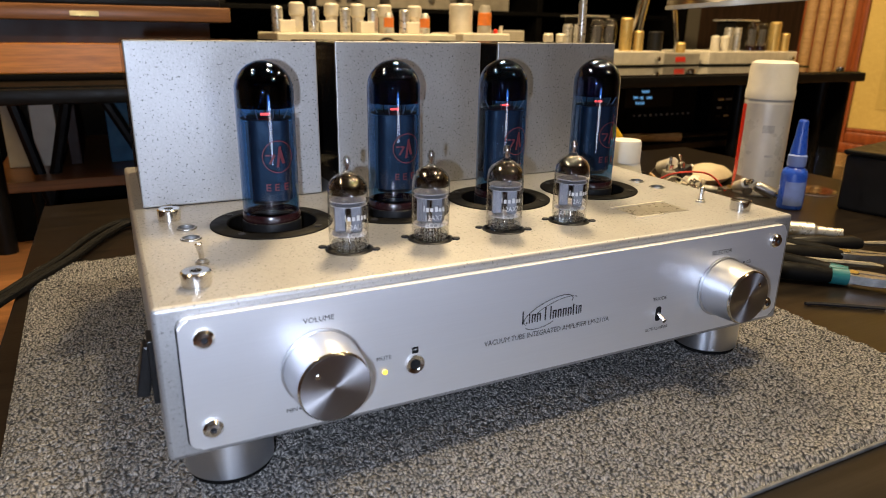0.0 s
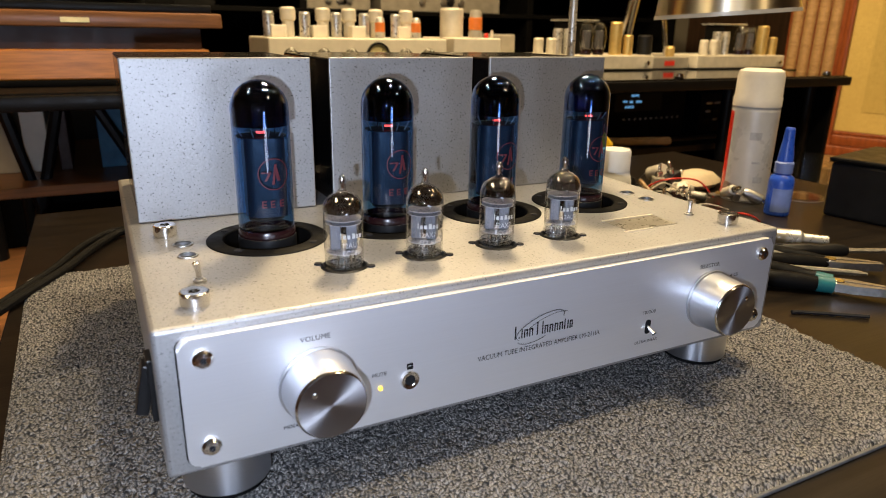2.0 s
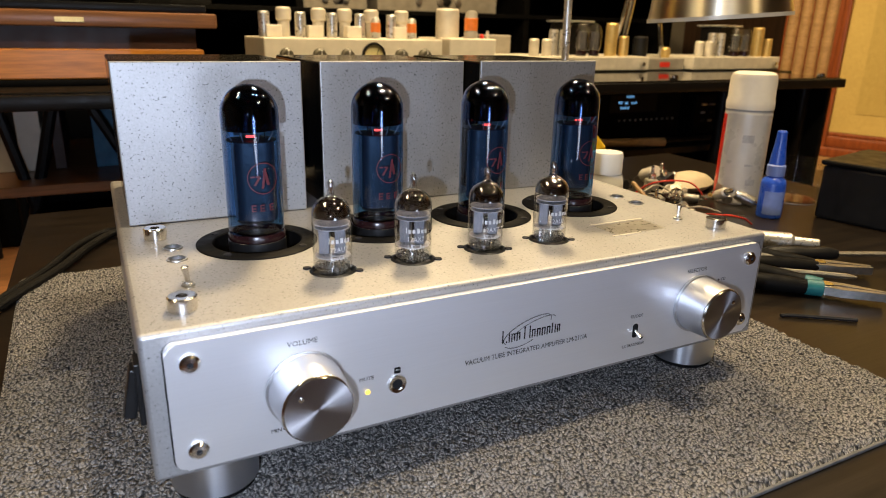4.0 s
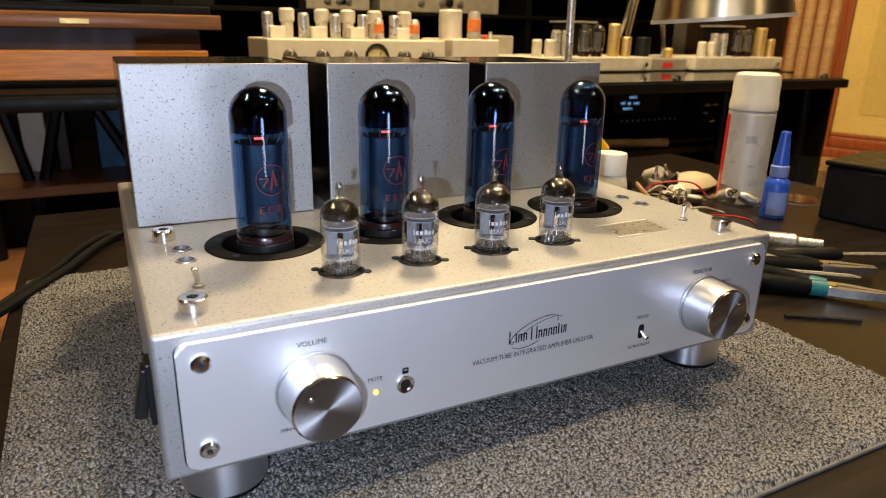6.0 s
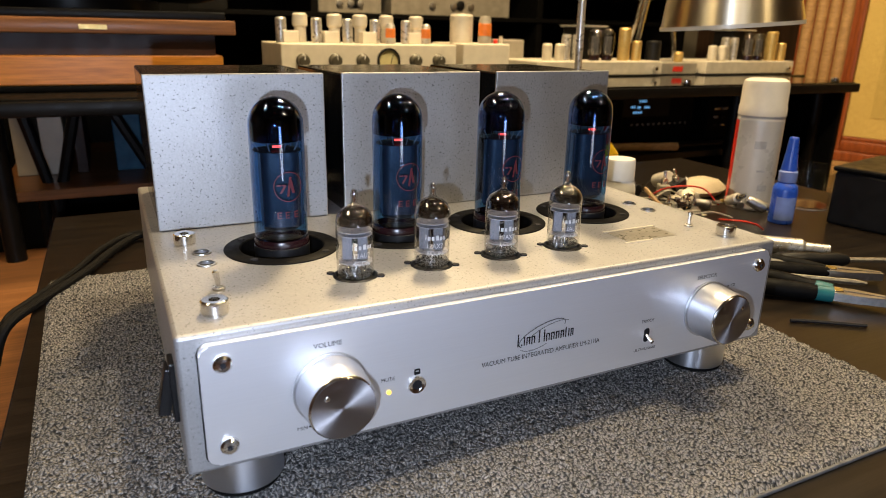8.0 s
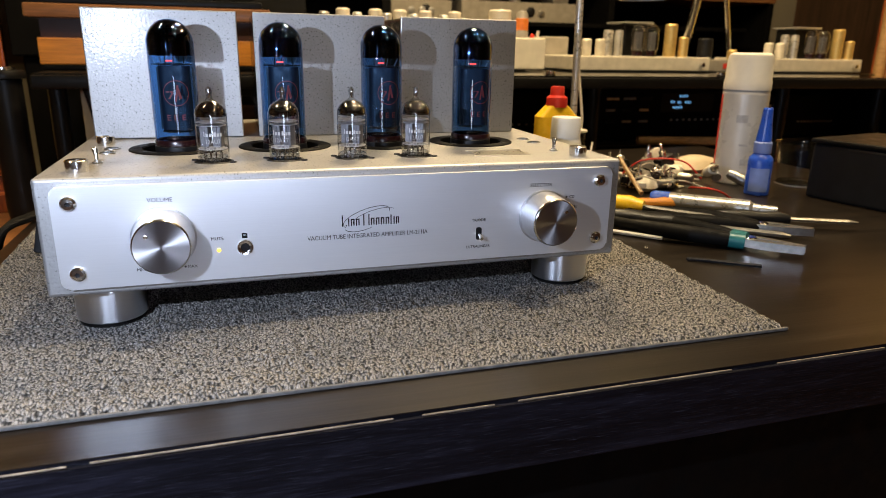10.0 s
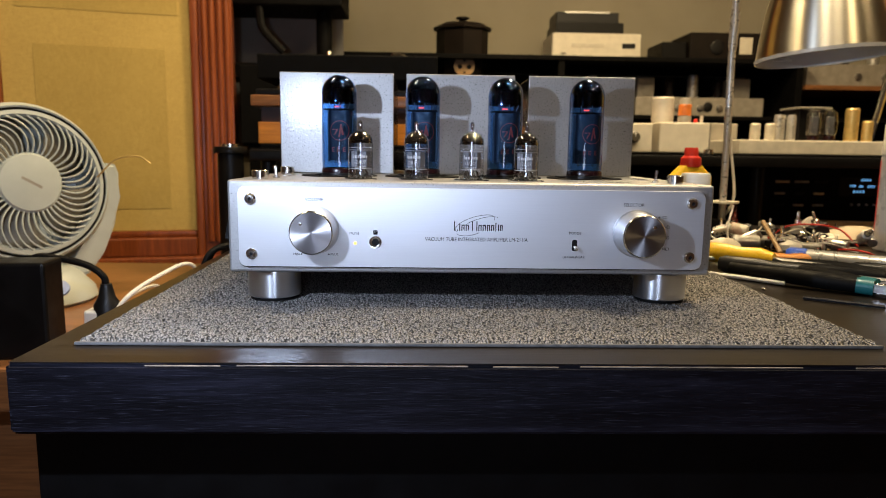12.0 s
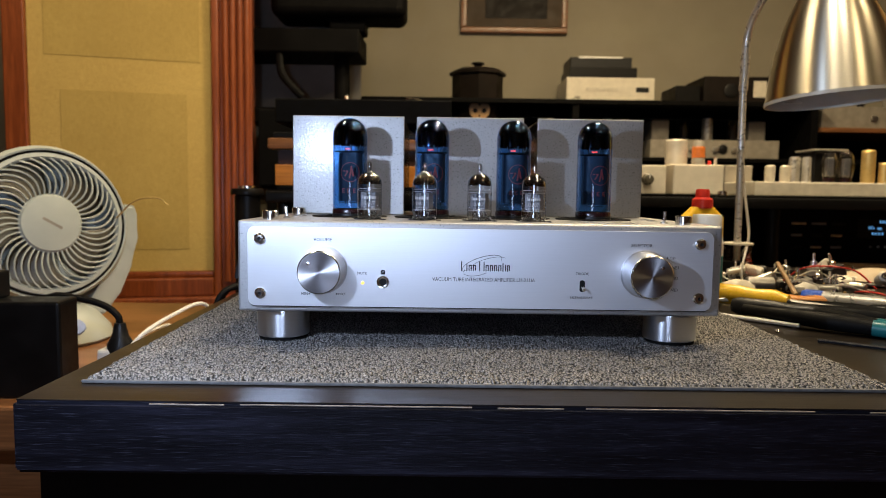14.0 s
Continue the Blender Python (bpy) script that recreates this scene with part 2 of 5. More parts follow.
BROWNW = wood("brown_varnished_wood", (0.17, 0.070, 0.025), (0.31, 0.135, 0.050), 0.32, "x", 0.8, 0.1)
WORN = worn("bare_rubbed_wood", (0.21, 0.17, 0.13), 0.7, 0.0, 0.5, 90, 0.2)
TANW = wood("pale_wood", (0.34, 0.19, 0.075), (0.52, 0.32, 0.14), 0.4, "x", 0.8, 0.1)
FLOORW = wood("floor_boards", (0.12, 0.055, 0.024), (0.24, 0.12, 0.055), 0.4, "x", 0.6, 0.1)
GRILLE = cloth("tan_grille_cloth", (0.46, 0.32, 0.085), (0.66, 0.48, 0.15))
GRILLEDARK = cloth("darker_tan_cloth", (0.40, 0.28, 0.070), (0.57, 0.415, 0.122))
WALLP = worn("cream_wall_paint", (0.31, 0.275, 0.200), 0.85, 0.0, 0.08, 3, 0.2, 0.001, 120)
# finishes of unseen surfaces, chosen dark so that little light bounces back
DARKWALL = wood("unseen_wall_dark_wood", (0.05, 0.025, 0.012), (0.12, 0.06, 0.03), 0.5, "z", 0.6, 0.1)
DARKCEIL = worn("unseen_ceiling_brown", (0.16, 0.13, 0.10), 0.9, 0.0, 0.05, 3, 0.2, 0.001, 120)
CREAM = worn("cream_enamel", (0.68, 0.62, 0.50), 0.38, 0.0, 0.1, 30, 0.05)
IVORY = worn("ivory_metal", (0.58, 0.53, 0.43), 0.4, 0.1, 0.15, 40, 0.08)
GREYBOX = worn("grey_enamel", (0.30, 0.27, 0.22), 0.45, 0.1, 0.2, 30, 0.08)
GOLDCAN = worn("gold_capacitor_can", (0.62, 0.44, 0.16), 0.34, 0.6, 0.15, 60, 0.05)
SILVERCAN = worn("silver_capacitor_can", (0.62, 0.60, 0.55), 0.3, 0.7, 0.15, 60, 0.05)
ORANGET = worn("orange_sleeve", (0.75, 0.20, 0.03), 0.4, 0.0, 0.15, 80, 0.03)
YELLOW = worn("yellow_plastic", (0.82, 0.50, 0.02), 0.3, 0.0, 0.1, 60, 0.05)
REDP = worn("red_plastic", (0.62, 0.035, 0.020), 0.32, 0.0, 0.15, 60, 0.05)
BLUEP = worn("blue_plastic", (0.022, 0.085, 0.52), 0.3, 0.0, 0.15, 60, 0.05)
PALEBLUE = worn("pale_blue_label", (0.20, 0.28, 0.62), 0.45, 0.0, 0.15, 60, 0.05)
TEALP = worn("teal_plastic", (0.012, 0.13, 0.14), 0.4, 0.0, 0.15, 60, 0.05)
WHITEP = worn("white_plastic", (0.74, 0.72, 0.66), 0.4, 0.0, 0.08, 40, 0.05)
CANLABEL = worn("grey_white_can_label", (0.55, 0.53, 0.50), 0.3, 0.1, 0.15, 22, 0.04)
PALEGREY = worn("faint_grey_print", (0.40, 0.39, 0.39), 0.4, 0.0, 0.3, 90, 0.03)
FANP = worn("fan_white_plastic", (0.43, 0.46, 0.42), 0.42, 0.0, 0.08, 20, 0.05)
FANBLADE = worn("fan_blade_plastic", (0.20, 0.175, 0.12), 0.45, 0.0, 0.15, 20, 0.05)
ALU = brushed("brushed_lamp_shade", (0.82, 0.75, 0.60), 0.34, (8, 8, 2600), 0.9, "Z", 0.004, 1.0)
for turned in (ALU, KNOBS, FOOT):
    turned.node_tree.nodes["Principled BSDF"].inputs["Anisotropic Rotation"].default_value = 0.25
SHADEIN = worn("white_shade_lining", (0.55, 0.54, 0.52), 0.6, 0.0, 0.08, 30, 0.05)
PAPER = worn("white_paper_label", (0.72, 0.71, 0.68), 0.7, 0.0, 0.08, 60, 0.05)
STICKER = worn("worn_grey_sticker", (0.24, 0.22, 0.18), 0.3, 0.2, 0.2, 120, 0.05)
BOOKBLUE = worn("blue_book_cloth", (0.03, 0.13, 0.24), 0.6, 0.0, 0.2, 40, 0.1)
PRINT = worn("dark_brown_print", (0.011, 0.0075, 0.0055), 0.5, 0.0, 0.5, 9, 0.05, spec=0.15)
BEIGEB = worn("beige_card", (0.40, 0.33, 0.22), 0.7, 0.0, 0.15, 20, 0.1)

# ---- shapes ----
def thing(name, x=0, y=0, z=0, rz=0, label="", category="", group="", kind="", rx=0, ry=0):
    ob = new(name)
    ob.empty_display_size = 0.02
    ob.matrix_world = pose(x, y, z, rx, ry, rz)
    return tagged(ob, label, category, group, kind)


def part(name, bm, material, parent=None, label="", smooth=True):
    me = bpy.data.meshes.new(name)
    bmesh.ops.recalc_face_normals(bm, faces=bm.faces)
    if smooth:
        for f in bm.faces:
            f.smooth = True
        for e in bm.edges:
            if len(e.link_faces) == 2:
                turn, areas = e.calc_face_angle(0), [f.calc_area() for f in e.link_faces]
                if turn > 0.6 or (turn > 0.12 and min(areas) < 0.12 * max(areas)):
                    e.smooth = False
    bm.to_mesh(me)
    bm.free()
    me.materials.append(material)
    ob = new(name, me)
    ob.parent = parent
    if label:
        tagged(ob, label)
    return ob


def solo(name, bm, material, label, category, group="", kind="", smooth=True):
    return tagged(part(name, bm, material, None, "", smooth), label, category, group, kind)


def box(x0, x1, y0, y1, z0, z1, bevel=0.0, seg=2, bm=None):
    b = bmesh.new()
    bmesh.ops.create_cube(b, size=1, matrix=Matrix.Translation(((x0 + x1) / 2, (y0 + y1) / 2, (z0 + z1) / 2)) @ Matrix.Diagonal((x1 - x0, y1 - y0, z1 - z0, 1)))
    if bevel:
        bmesh.ops.bevel(b, geom=list(b.edges), offset=bevel, segments=seg, affect="EDGES", profile=0.5)
    return join(bm, b)


def join(bm, b):
    if bm is None:
        return b
    me = bpy.data.meshes.new("tmp")
    b.to_mesh(me)
    b.free()
    bm.from_mesh(me)
    bpy.data.meshes.remove(me)
    return bm


def lathe(profile, seg=32, axis="Z", at=(0, 0, 0), bm=None):
    """Turns (radius, height) pairs round an axis."""
    b = bmesh.new()
    rings = []
    for r, h in profile:
        if r < 1e-6:
            rings.append([b.verts.new((0, 0, h))])
        else:
            rings.append([b.verts.new((r * math.cos(2 * math.pi * i / seg), r * math.sin(2 * math.pi * i / seg), h)) for i in range(seg)])
    for a, c in zip(rings, rings[1:]):
        for i in range(seg):
            j = (i + 1) % seg
            f = [a[i % len(a)], a[j % len(a)], c[j % len(c)], c[i % len(c)]]
            f = list(dict.fromkeys(f))
            if len(f) > 2:
                b.faces.new(f)
    m = Matrix.Identity(4)
    if axis == "Y":
        m = Matrix.Rotation(radians(90), 4, "X")
    elif axis == "X":
        m = Matrix.Rotation(radians(90), 4, "Y")
    b.transform(Matrix.Translation(at) @ m)
    return join(bm, b)


def rod(points, r, seg=12, bm=None, taper=None):
    """A round bar along a line of points."""
    b = bmesh.new()
    pts = [Vector(p) for p in points]
    rings = []
    up = Vector((0.13, 0.21, 0.97))
    for i, p in enumerate(pts):
        d = (pts[min(i + 1, len(pts) - 1)] - pts[max(i - 1, 0)]).normalized()
        s = d.cross(up)
        s = s.normalized() if s.length > 1e-3 else d.orthogonal().normalized()
        u = s.cross(d)
        up = u
        rr = r if taper is None else r * taper[i]
        rings.append([b.verts.new(p + rr * (math.cos(2 * math.pi * k / seg) * s + math.sin(2 * math.pi * k / seg) * u)) for k in range(seg)])
    for a, c in zip(rings, rings[1:]):
        for k in range(seg):
            b.faces.new((a[k], a[(k + 1) % seg], c[(k + 1) % seg], c[k]))
    b.faces.new(rings[0])
    b.faces.new(rings[-1][::-1])
    return join(bm, b)


def bend(points, n=8):
    """A smooth line through points."""
    p = [Vector(q) for q in points]
    p = [2 * p[0] - p[1]] + p + [2 * p[-1] - p[-2]]
    out = []
    for i in range(1, len(p) - 2):
        for k in range(n):
            t = k / n
            out.append(0.5 * (2 * p[i] + (p[i + 1] - p[i - 1]) * t + (2 * p[i - 1] - 5 * p[i] + 4 * p[i + 1] - p[i + 2]) * t * t + (3 * p[i] - p[i - 1] - 3 * p[i + 1] + p[i + 2]) * t ** 3))
    return out + [p[-2]]


def prism(outline, h, bm=None):
    """A flat outline in x and y, raised by h."""
    b = bmesh.new()
    lo = [b.verts.new((x, y, 0)) for x, y in outline]
    hi = [b.verts.new((x, y, h)) for x, y in outline]
    b.faces.new(lo[::-1])
    b.faces.new(hi)
    n = len(lo)
    for i in range(n):
        b.faces.new((lo[i], lo[(i + 1) % n], hi[(i + 1) % n], hi[i]))
    return join(bm, b)


def rounded(w, h, r, n=6):
    pts = []
    for cx, cy, a0 in ((w / 2 - r, h / 2 - r, 0), (-w / 2 + r, h / 2 - r, 90), (-w / 2 + r, -h / 2 + r, 180), (w / 2 - r, -h / 2 + r, 270)):
        for k in range(n + 1):
            a = radians(a0 + 90 * k / n)
            pts.append((cx + r * math.cos(a), cy + r * math.sin(a)))
    return pts


def words(text, width, height=None):
    """Lettering as a mesh lying in x and y, centred, of that width."""
    cu = bpy.data.curves.new("words", "FONT")
    cu.body, cu.size, cu.align_x, cu.align_y, cu.resolution_u = text, 1.0, "CENTER", "CENTER", 2
    ob = bpy.data.objects.new("words", cu)
    scene.collection.objects.link(ob)
    me = bpy.data.meshes.new_from_object(ob.evaluated_get(bpy.context.evaluated_depsgraph_get()))
    b = bmesh.new()
    b.from_mesh(me)
    bpy.data.objects.remove(ob)
    bpy.data.curves.remove(cu)
    bpy.data.meshes.remove(me)
    xs, ys = [v.co.x for v in b.verts], [v.co.y for v in b.verts]
    s = width / (max(xs) - min(xs))
    sy = height / (max(ys) - min(ys)) if height else s
    b.transform(Matrix.Diagonal((s, sy, s, 1)) @ Matrix.Translation((-(max(xs) + min(xs)) / 2, -(max(ys) + min(ys)) / 2, 0)))
    return b


FRONT = Matrix.Rotation(radians(90), 4, "X")  # lays a flat shape upright, facing the bench's front


def upright(b, x, y, z):
    b.transform(Matrix.Translation((x, y, z)) @ FRONT)
    return b


# ---- the room ----
solo("floor", box(-2.6, 3.3, -2.4, 3.1, -0.12, 0.0), FLOORW, "brown wooden board floor of the listening room", "floor", kind="structure")
solo("ceiling", box(-2.6, 3.3, -2.4, 3.1, 2.5, 2.6), DARKCEIL, "unseen ceiling, coloured brown to hold down bounce light", "ceiling", kind="structure")
solo("wall_north", box(-2.6, 3.3, 3.0, 3.1, 0, 2.5), WALLP, "cream painted wall behind the equipment shelves", "wall", kind="structure")
# three walls out of view, dark to keep the room's bounce low
solo("wall_south", box(-2.6, 3.3, -2.4, -2.3, 0, 2.5), DARKWALL, "unseen wall, made of dark wood to hold down bounce light", "wall", kind="structure")
solo("wall_west", box(-2.6, -2.5, -2.3, 3.0, 0, 2.5), DARKWALL, "unseen wall, made of dark wood to hold down bounce light", "wall", kind="structure")
solo("wall_east", box(3.2, 3.3, -2.3, 3.0, 0, 2.5), DARKWALL, "unseen wall, made of dark wood to hold down bounce light", "wall", kind="structure")

# ---- the bench and its mat ----
bench = thing("workbench", 0, 0, 0, 0, "dark stained wooden workbench with a thick worn front edge", "workbench")
top = prism([(-0.302, -0.142), (0.86, -0.142), (0.86, 0.74), (-0.299, 0.69)], 0.0469)
top.transform(Matrix.Translation((0, 0, 0.7025)))
bmesh.ops.bevel(top, geom=[e for e in top.edges], offset=0.0025, segments=2, affect="EDGES")
part("tabletop", top, TABLEW, bench)
veneer = prism([(-0.300, -0.1395), (0.858, -0.1395), (0.858, 0.738), (-0.297, 0.688)], 0.0005)
veneer.transform(Matrix.Translation((0, 0, 0.7495)))
part("table_surface", veneer, TABLETOP, bench, "worn brown-black upper surface")
for x0, x1, zz in ((-0.215, -0.168, 0.7490), (-0.158, -0.012, 0.7493), (0.004, 0.046, 0.7489), (0.060, 0.205, 0.7492), (0.240, 0.330, 0.7490)):
    part("worn_edge", box(x0, x1, -0.14235, -0.14165, zz - 0.0009, zz, 0.0002), WORN, bench, "pale bare wood along the rubbed front edge")
for lx, ly in ((-0.262, -0.065), (0.80, -0.065), (-0.262, 0.64), (0.80, 0.68)):
    part("leg", box(lx - 0.03, lx + 0.03, ly - 0.03, ly + 0.03, 0.0, 0.7020, 0.003), MATTBLACK, bench)
part("modesty_panel", box(-0.3005, 0.84, -0.118, -0.100, 0.05, 0.7020, 0.002), MATTBLACK, bench, "black panel under the front edge")
part("lower_shelf", box(-0.30, 0.80, -0.03, 0.66, 0.28, 0.30, 0.002), BLACKM, bench)


def mat_mesh():
    nx, ny = 400, 390
    rng = np.random.default_rng(4)
    u, v = np.meshgrid(np.linspace(0, 1, nx), np.linspace(0, 1, ny))
    # four corners, a little askew on the bench
    c = np.array([(-0.278, -0.102), (0.285, -0.102), (0.292, 0.430), (-0.290, 0.422)])
    x = (1 - v) * ((1 - u) * c[0, 0] + u * c[1, 0]) + v * ((1 - u) * c[3, 0] + u * c[2, 0])
    y = (1 - v) * ((1 - u) * c[0, 1] + u * c[1, 1]) + v * ((1 - u) * c[3, 1] + u * c[2, 1])
    ph = rng.random((ny // 2 + 1, nx // 2 + 1)).repeat(2, 0).repeat(2, 1)[:ny, :nx]
    z = 0.7530 + 0.0020 * ph + 0.0012 * rng.random((ny, nx))
    edge = (np.minimum(np.minimum(u * nx, (1 - u) * nx), np.minimum(v * ny, (1 - v) * ny)) < 1.5)
    depth = np.minimum(np.minimum(u * nx, (1 - u) * nx), np.minimum(v * ny, (1 - v) * ny))
    z -= 0.0030 * np.clip((6 - depth) / 6, 0, 1) ** 1.5
    z[edge] = 0.7506
    inner = np.where(edge, 0.25, 1.0)
    x += 0.0004 * inner * rng.standard_normal((ny, nx))
    y += 0.0004 * inner * rng.standard_normal((ny, nx))
    verts = np.stack([x, y, z], -1).reshape(-1, 3)
    i = np.arange(nx * ny).reshape(ny, nx)
    faces = np.stack([i[:-1, :-1], i[:-1, 1:], i[1:, 1:], i[1:, :-1]], -1).reshape(-1, 4)
    me = bpy.data.meshes.new("carpet_mat")
    me.from_pydata(verts.tolist(), [], faces.tolist())
    me.polygons.foreach_set("use_smooth", [True] * len(me.polygons))
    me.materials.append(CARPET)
    return new("carpet_mat", me)


carpet_mat = mat_mesh()
tagged(carpet_mat, "grey speckled loop-pile carpet mat lying on the bench", "mat")
part("edge_binding", box(-0.278, 0.285, -0.1038, -0.1018, 0.7502, 0.7526, 0.0006), BINDING, carpet_mat, "pale backing showing along the cut edge")

# ---- the amplifier ----
AMP_Z, TOP = 0.783, 0.859
amp = thing("tube_amplifier", 0, 0, 0, 0, "silver hammertone tube amplifier with a brushed aluminium front", "amplifier")
POWER = [(-0.1238, 0.1165), (-0.0423, 0.1165), (0.0388, 0.1165), (0.1192, 0.1165)]
SMALL = [(-0.0970, 0.0475), (-0.0478, 0.0475), (0.0015, 0.0475), (0.0502, 0.0475)]


def chassis():
    body = box(-0.2015, 0.2015, 0.0, 0.335, AMP_Z, TOP, 0.0022, 3)
    me = bpy.data.meshes.new("chassis")
    body.to_mesh(me)
    body.free()
    ob = new("chassis", me)
    cut = bmesh.new()
    for x, y in POWER:
        cut = lathe([(0, TOP - 0.030), (0.0280, TOP - 0.030), (0.0280, TOP + 0.01), (0, TOP + 0.01)], 40, "Z", (x, y, 0), cut)
    for x, y in SMALL:
        cut = lathe([(0, TOP - 0.012), (0.0135, TOP - 0.012), (0.0135, TOP + 0.01), (0, TOP + 0.01)], 32, "Z", (x, y, 0), cut)
    for sx in (-1, 1):
        for y, r in ((0.123, 0.0048), (0.100, 0.0048)):
            cut = lathe([(0, TOP - 0.008), (r, TOP - 0.008), (r, TOP + 0.01), (0, TOP + 0.01)], 20, "Z", (0.1735 * sx, y, 0), cut)
    bmesh.ops.recalc_face_normals(cut, faces=cut.faces)
    cme = bpy.data.meshes.new("cutter")
    cut.to_mesh(cme)
    cut.free()
    cob = new("cutter", cme)
    mod = ob.modifiers.new("holes", "BOOLEAN")
    mod.object, mod.solver = cob, "EXACT"
    out = bpy.data.meshes.new_from_object(ob.evaluated_get(bpy.context.evaluated_depsgraph_get()))
    bpy.data.objects.remove(ob)
    bpy.data.objects.remove(cob)
    b = bmesh.new()
    b.from_mesh(out)
    return part("chassis", b, HAMMER, amp, "silver-grey hammertone steel case")


chassis()
for x0, x1 in ((-0.1945, -0.0735), (-0.0602, 0.0560), (0.0710, 0.1862)):
    cover = part("transformer_cover", box(x0 + 0.0010, x1 - 0.0004, 0.1826, 0.312, TOP + 0.0004, 0.9645, 0.0014, 2), COVERBLACK, amp, "black sheet metal cover with a silver front")
    part("cover_front", box(x0, x1, 0.180, 0.1825, TOP + 0.0004, 0.9655, 0.0009, 2), HAMMER, cover, "silver-grey hammertone front plate")
part("panel_gasket", upright(prism(rounded(0.3858, 0.0666, 0.0058), 0.0006), 0.0003, -0.0001, 0.8206), BLACKP, amp, "thin black line round the panel")
plate = prism(rounded(0.3845, 0.0655, 0.0052), 0.0040)
bmesh.ops.bevel(plate, geom=[e for e in plate.edges if all(abs(v.co.z - 0.004) < 1e-5 for v in e.verts)], offset=0.0011, segments=2, affect="EDGES")
panel = part("front_panel", upright(plate, 0.0003, -0.0004, 0.8213), PANEL, amp, "brushed aluminium faceplate with rounded corners")
PY = -0.0047


def lettering(text, width, x, z, height=None):
    part("lettering", upright(words(text, width, height), x, PY, z), INK, panel, "black printed lettering", False)


def bar(x0, x1, z0, z1, lean=0.0):
    b = prism([(x0, z0), (x1, z0), (x1 + lean, z1), (x0 + lean, z1)], 0.00008)
    part("print_bar", upright(b, 0, PY + 0.0001, 0), INK, panel, "", False)


lettering("VOLUME", 0.0150, -0.1300, 0.8440)
lettering("MIN", 0.0052, -0.1450, 0.7990)
lettering("MAX", 0.0060, -0.1140, 0.7990)
lettering("MUTE", 0.0078, -0.0975, 0.8165)
lettering("SELECTOR", 0.0175, 0.1330, 0.8425)
lettering("CD", 0.0042, 0.1590, 0.8325)
lettering("LINE1", 0.0080, 0.1600, 0.8245)
lettering("LINE2", 0.0080, 0.1600, 0.8155)
lettering("LINE3", 0.0080, 0.1600, 0.8060)
lettering("TRIODE", 0.0108, 0.0845, 0.8185)
lettering("ULTRALINEAR", 0.0185, 0.0845, 0.7985)
lettering("VACUUM TUBE INTEGRATED AMPLIFIER LM-211IA", 0.0850, 0.0030, 0.8125, 0.0031)
for x, z in ((-0.1410, 0.7990), (-0.1185, 0.7990), (0.1545, 0.8325), (0.1535, 0.8245), (0.1535, 0.8155), (0.1535, 0.8060)):
    part("index_dot", upright(prism([(0.0007 * math.cos(a), 0.0007 * math.sin(a)) for a in np.linspace(0, 2 * math.pi, 13)[:-1]], 0.00008), x, PY, z), INK, panel, "", False)
# the maker's mark: plain strokes and two thin loops
x = -0.0158
for w, h, gap in ((0.0034, 0.0080, 0.0010), (0.0008, 0.0056, 0.0010), (0.0026, 0.0052, 0.0009), (0.0026, 0.0052, 0.0026),
                  (0.0044, 0.0080, 0.0009), (0.0026, 0.0052, 0.0009), (0.0026, 0.0052, 0.0009), (0.0026, 0.0052, 0.0009), (0.0026, 0.0052, 0.0009), (0.0014, 0.0068, 0.0008), (0.0008, 0.0056, 0.0009), (0.0022, 0.0052, 0)):
    t, z0 = 0.0008, 0.8195
    bar(x, x + t, z0, z0 + h)
    if w > 0.0030 and h > 0.007:
        bar(x + w - t, x + w, z0, z0 + (h if w > 0.004 else t * 1.4))
    elif w > 0.002:
        bar(x + w - t, x + w, z0 + 0.0004, z0 + h)
        bar(x, x + w, z0 + h - 0.0008, z0 + h)
    x += w + gap


def loop(cx, cz, a, c, tilt, lo, hi, r):
    pts = []
    for k in range(49):
        th = radians(lo + (hi - lo) * k / 48)
        px, pz = a * math.cos(th), c * math.sin(th)
        q = radians(tilt)
        pts.append((cx + px * math.cos(q) - pz * math.sin(q), PY, cz + px * math.sin(q) + pz * math.cos(q)))
    part("swoosh", rod(pts, r, 5), INK, panel)


loop(0.0015, 0.8255, 0.0170, 0.0056, 18, -20, 200, 0.00020)
loop(0.0065, 0.8258, 0.0150, 0.0042, 16, 10, 190, 0.00016)
loop(-0.0010, 0.8225, 0.0140, 0.0062, 16, 195, 290, 0.00018)

for x in (-0.1815, 0.1815):
    for z in (0.7990, 0.8440):
        s = lathe([(0.0015, 0.0014), (0.0015, 0.0030), (0.0034, 0.0028), (0.0046, 0.0016), (0.0048, 0.0)], 24, "Y", (x, -0.0044, z))
        sc = part("screw", s, CHROME, panel, "chromed hexagon-socket screw")
        part("screw_socket", lathe([(0, 0.0016), (0.0016, 0.0018)], 6, "Y", (x, -0.0044, z)), DARKMETAL, panel)

# headphone socket, its small sign, the lamp and the mode switch
part("headphone_socket", lathe([(0.0029, -0.002), (0.0029, 0.0006), (0.0034, 0.0009), (0.0050, 0.0011), (0.0054, 0.0)], 28, "Y", (-0.0803, -0.0044, 0.8095)), CHROME, panel, "chromed headphone socket")
part("socket_hole", lathe([(0, 0.0003), (0.0030, 0.0003)], 24, "Y", (-0.0803, -0.0044, 0.8095)), INK, panel)
part("headphone_sign", upright(prism(rounded(0.0036, 0.0036, 0.0004, 2), 0.0001), -0.0803, PY + 0.0001, 0.8175), INK, panel, "", False)
part("sign_line", upright(prism([(-0.0010, 0.0002), (0.0010, 0.0002), (0.0010, 0.0006), (-0.0010, 0.0006)], 0.00012), -0.0803, PY, 0.8175), PANEL, panel, "", False)
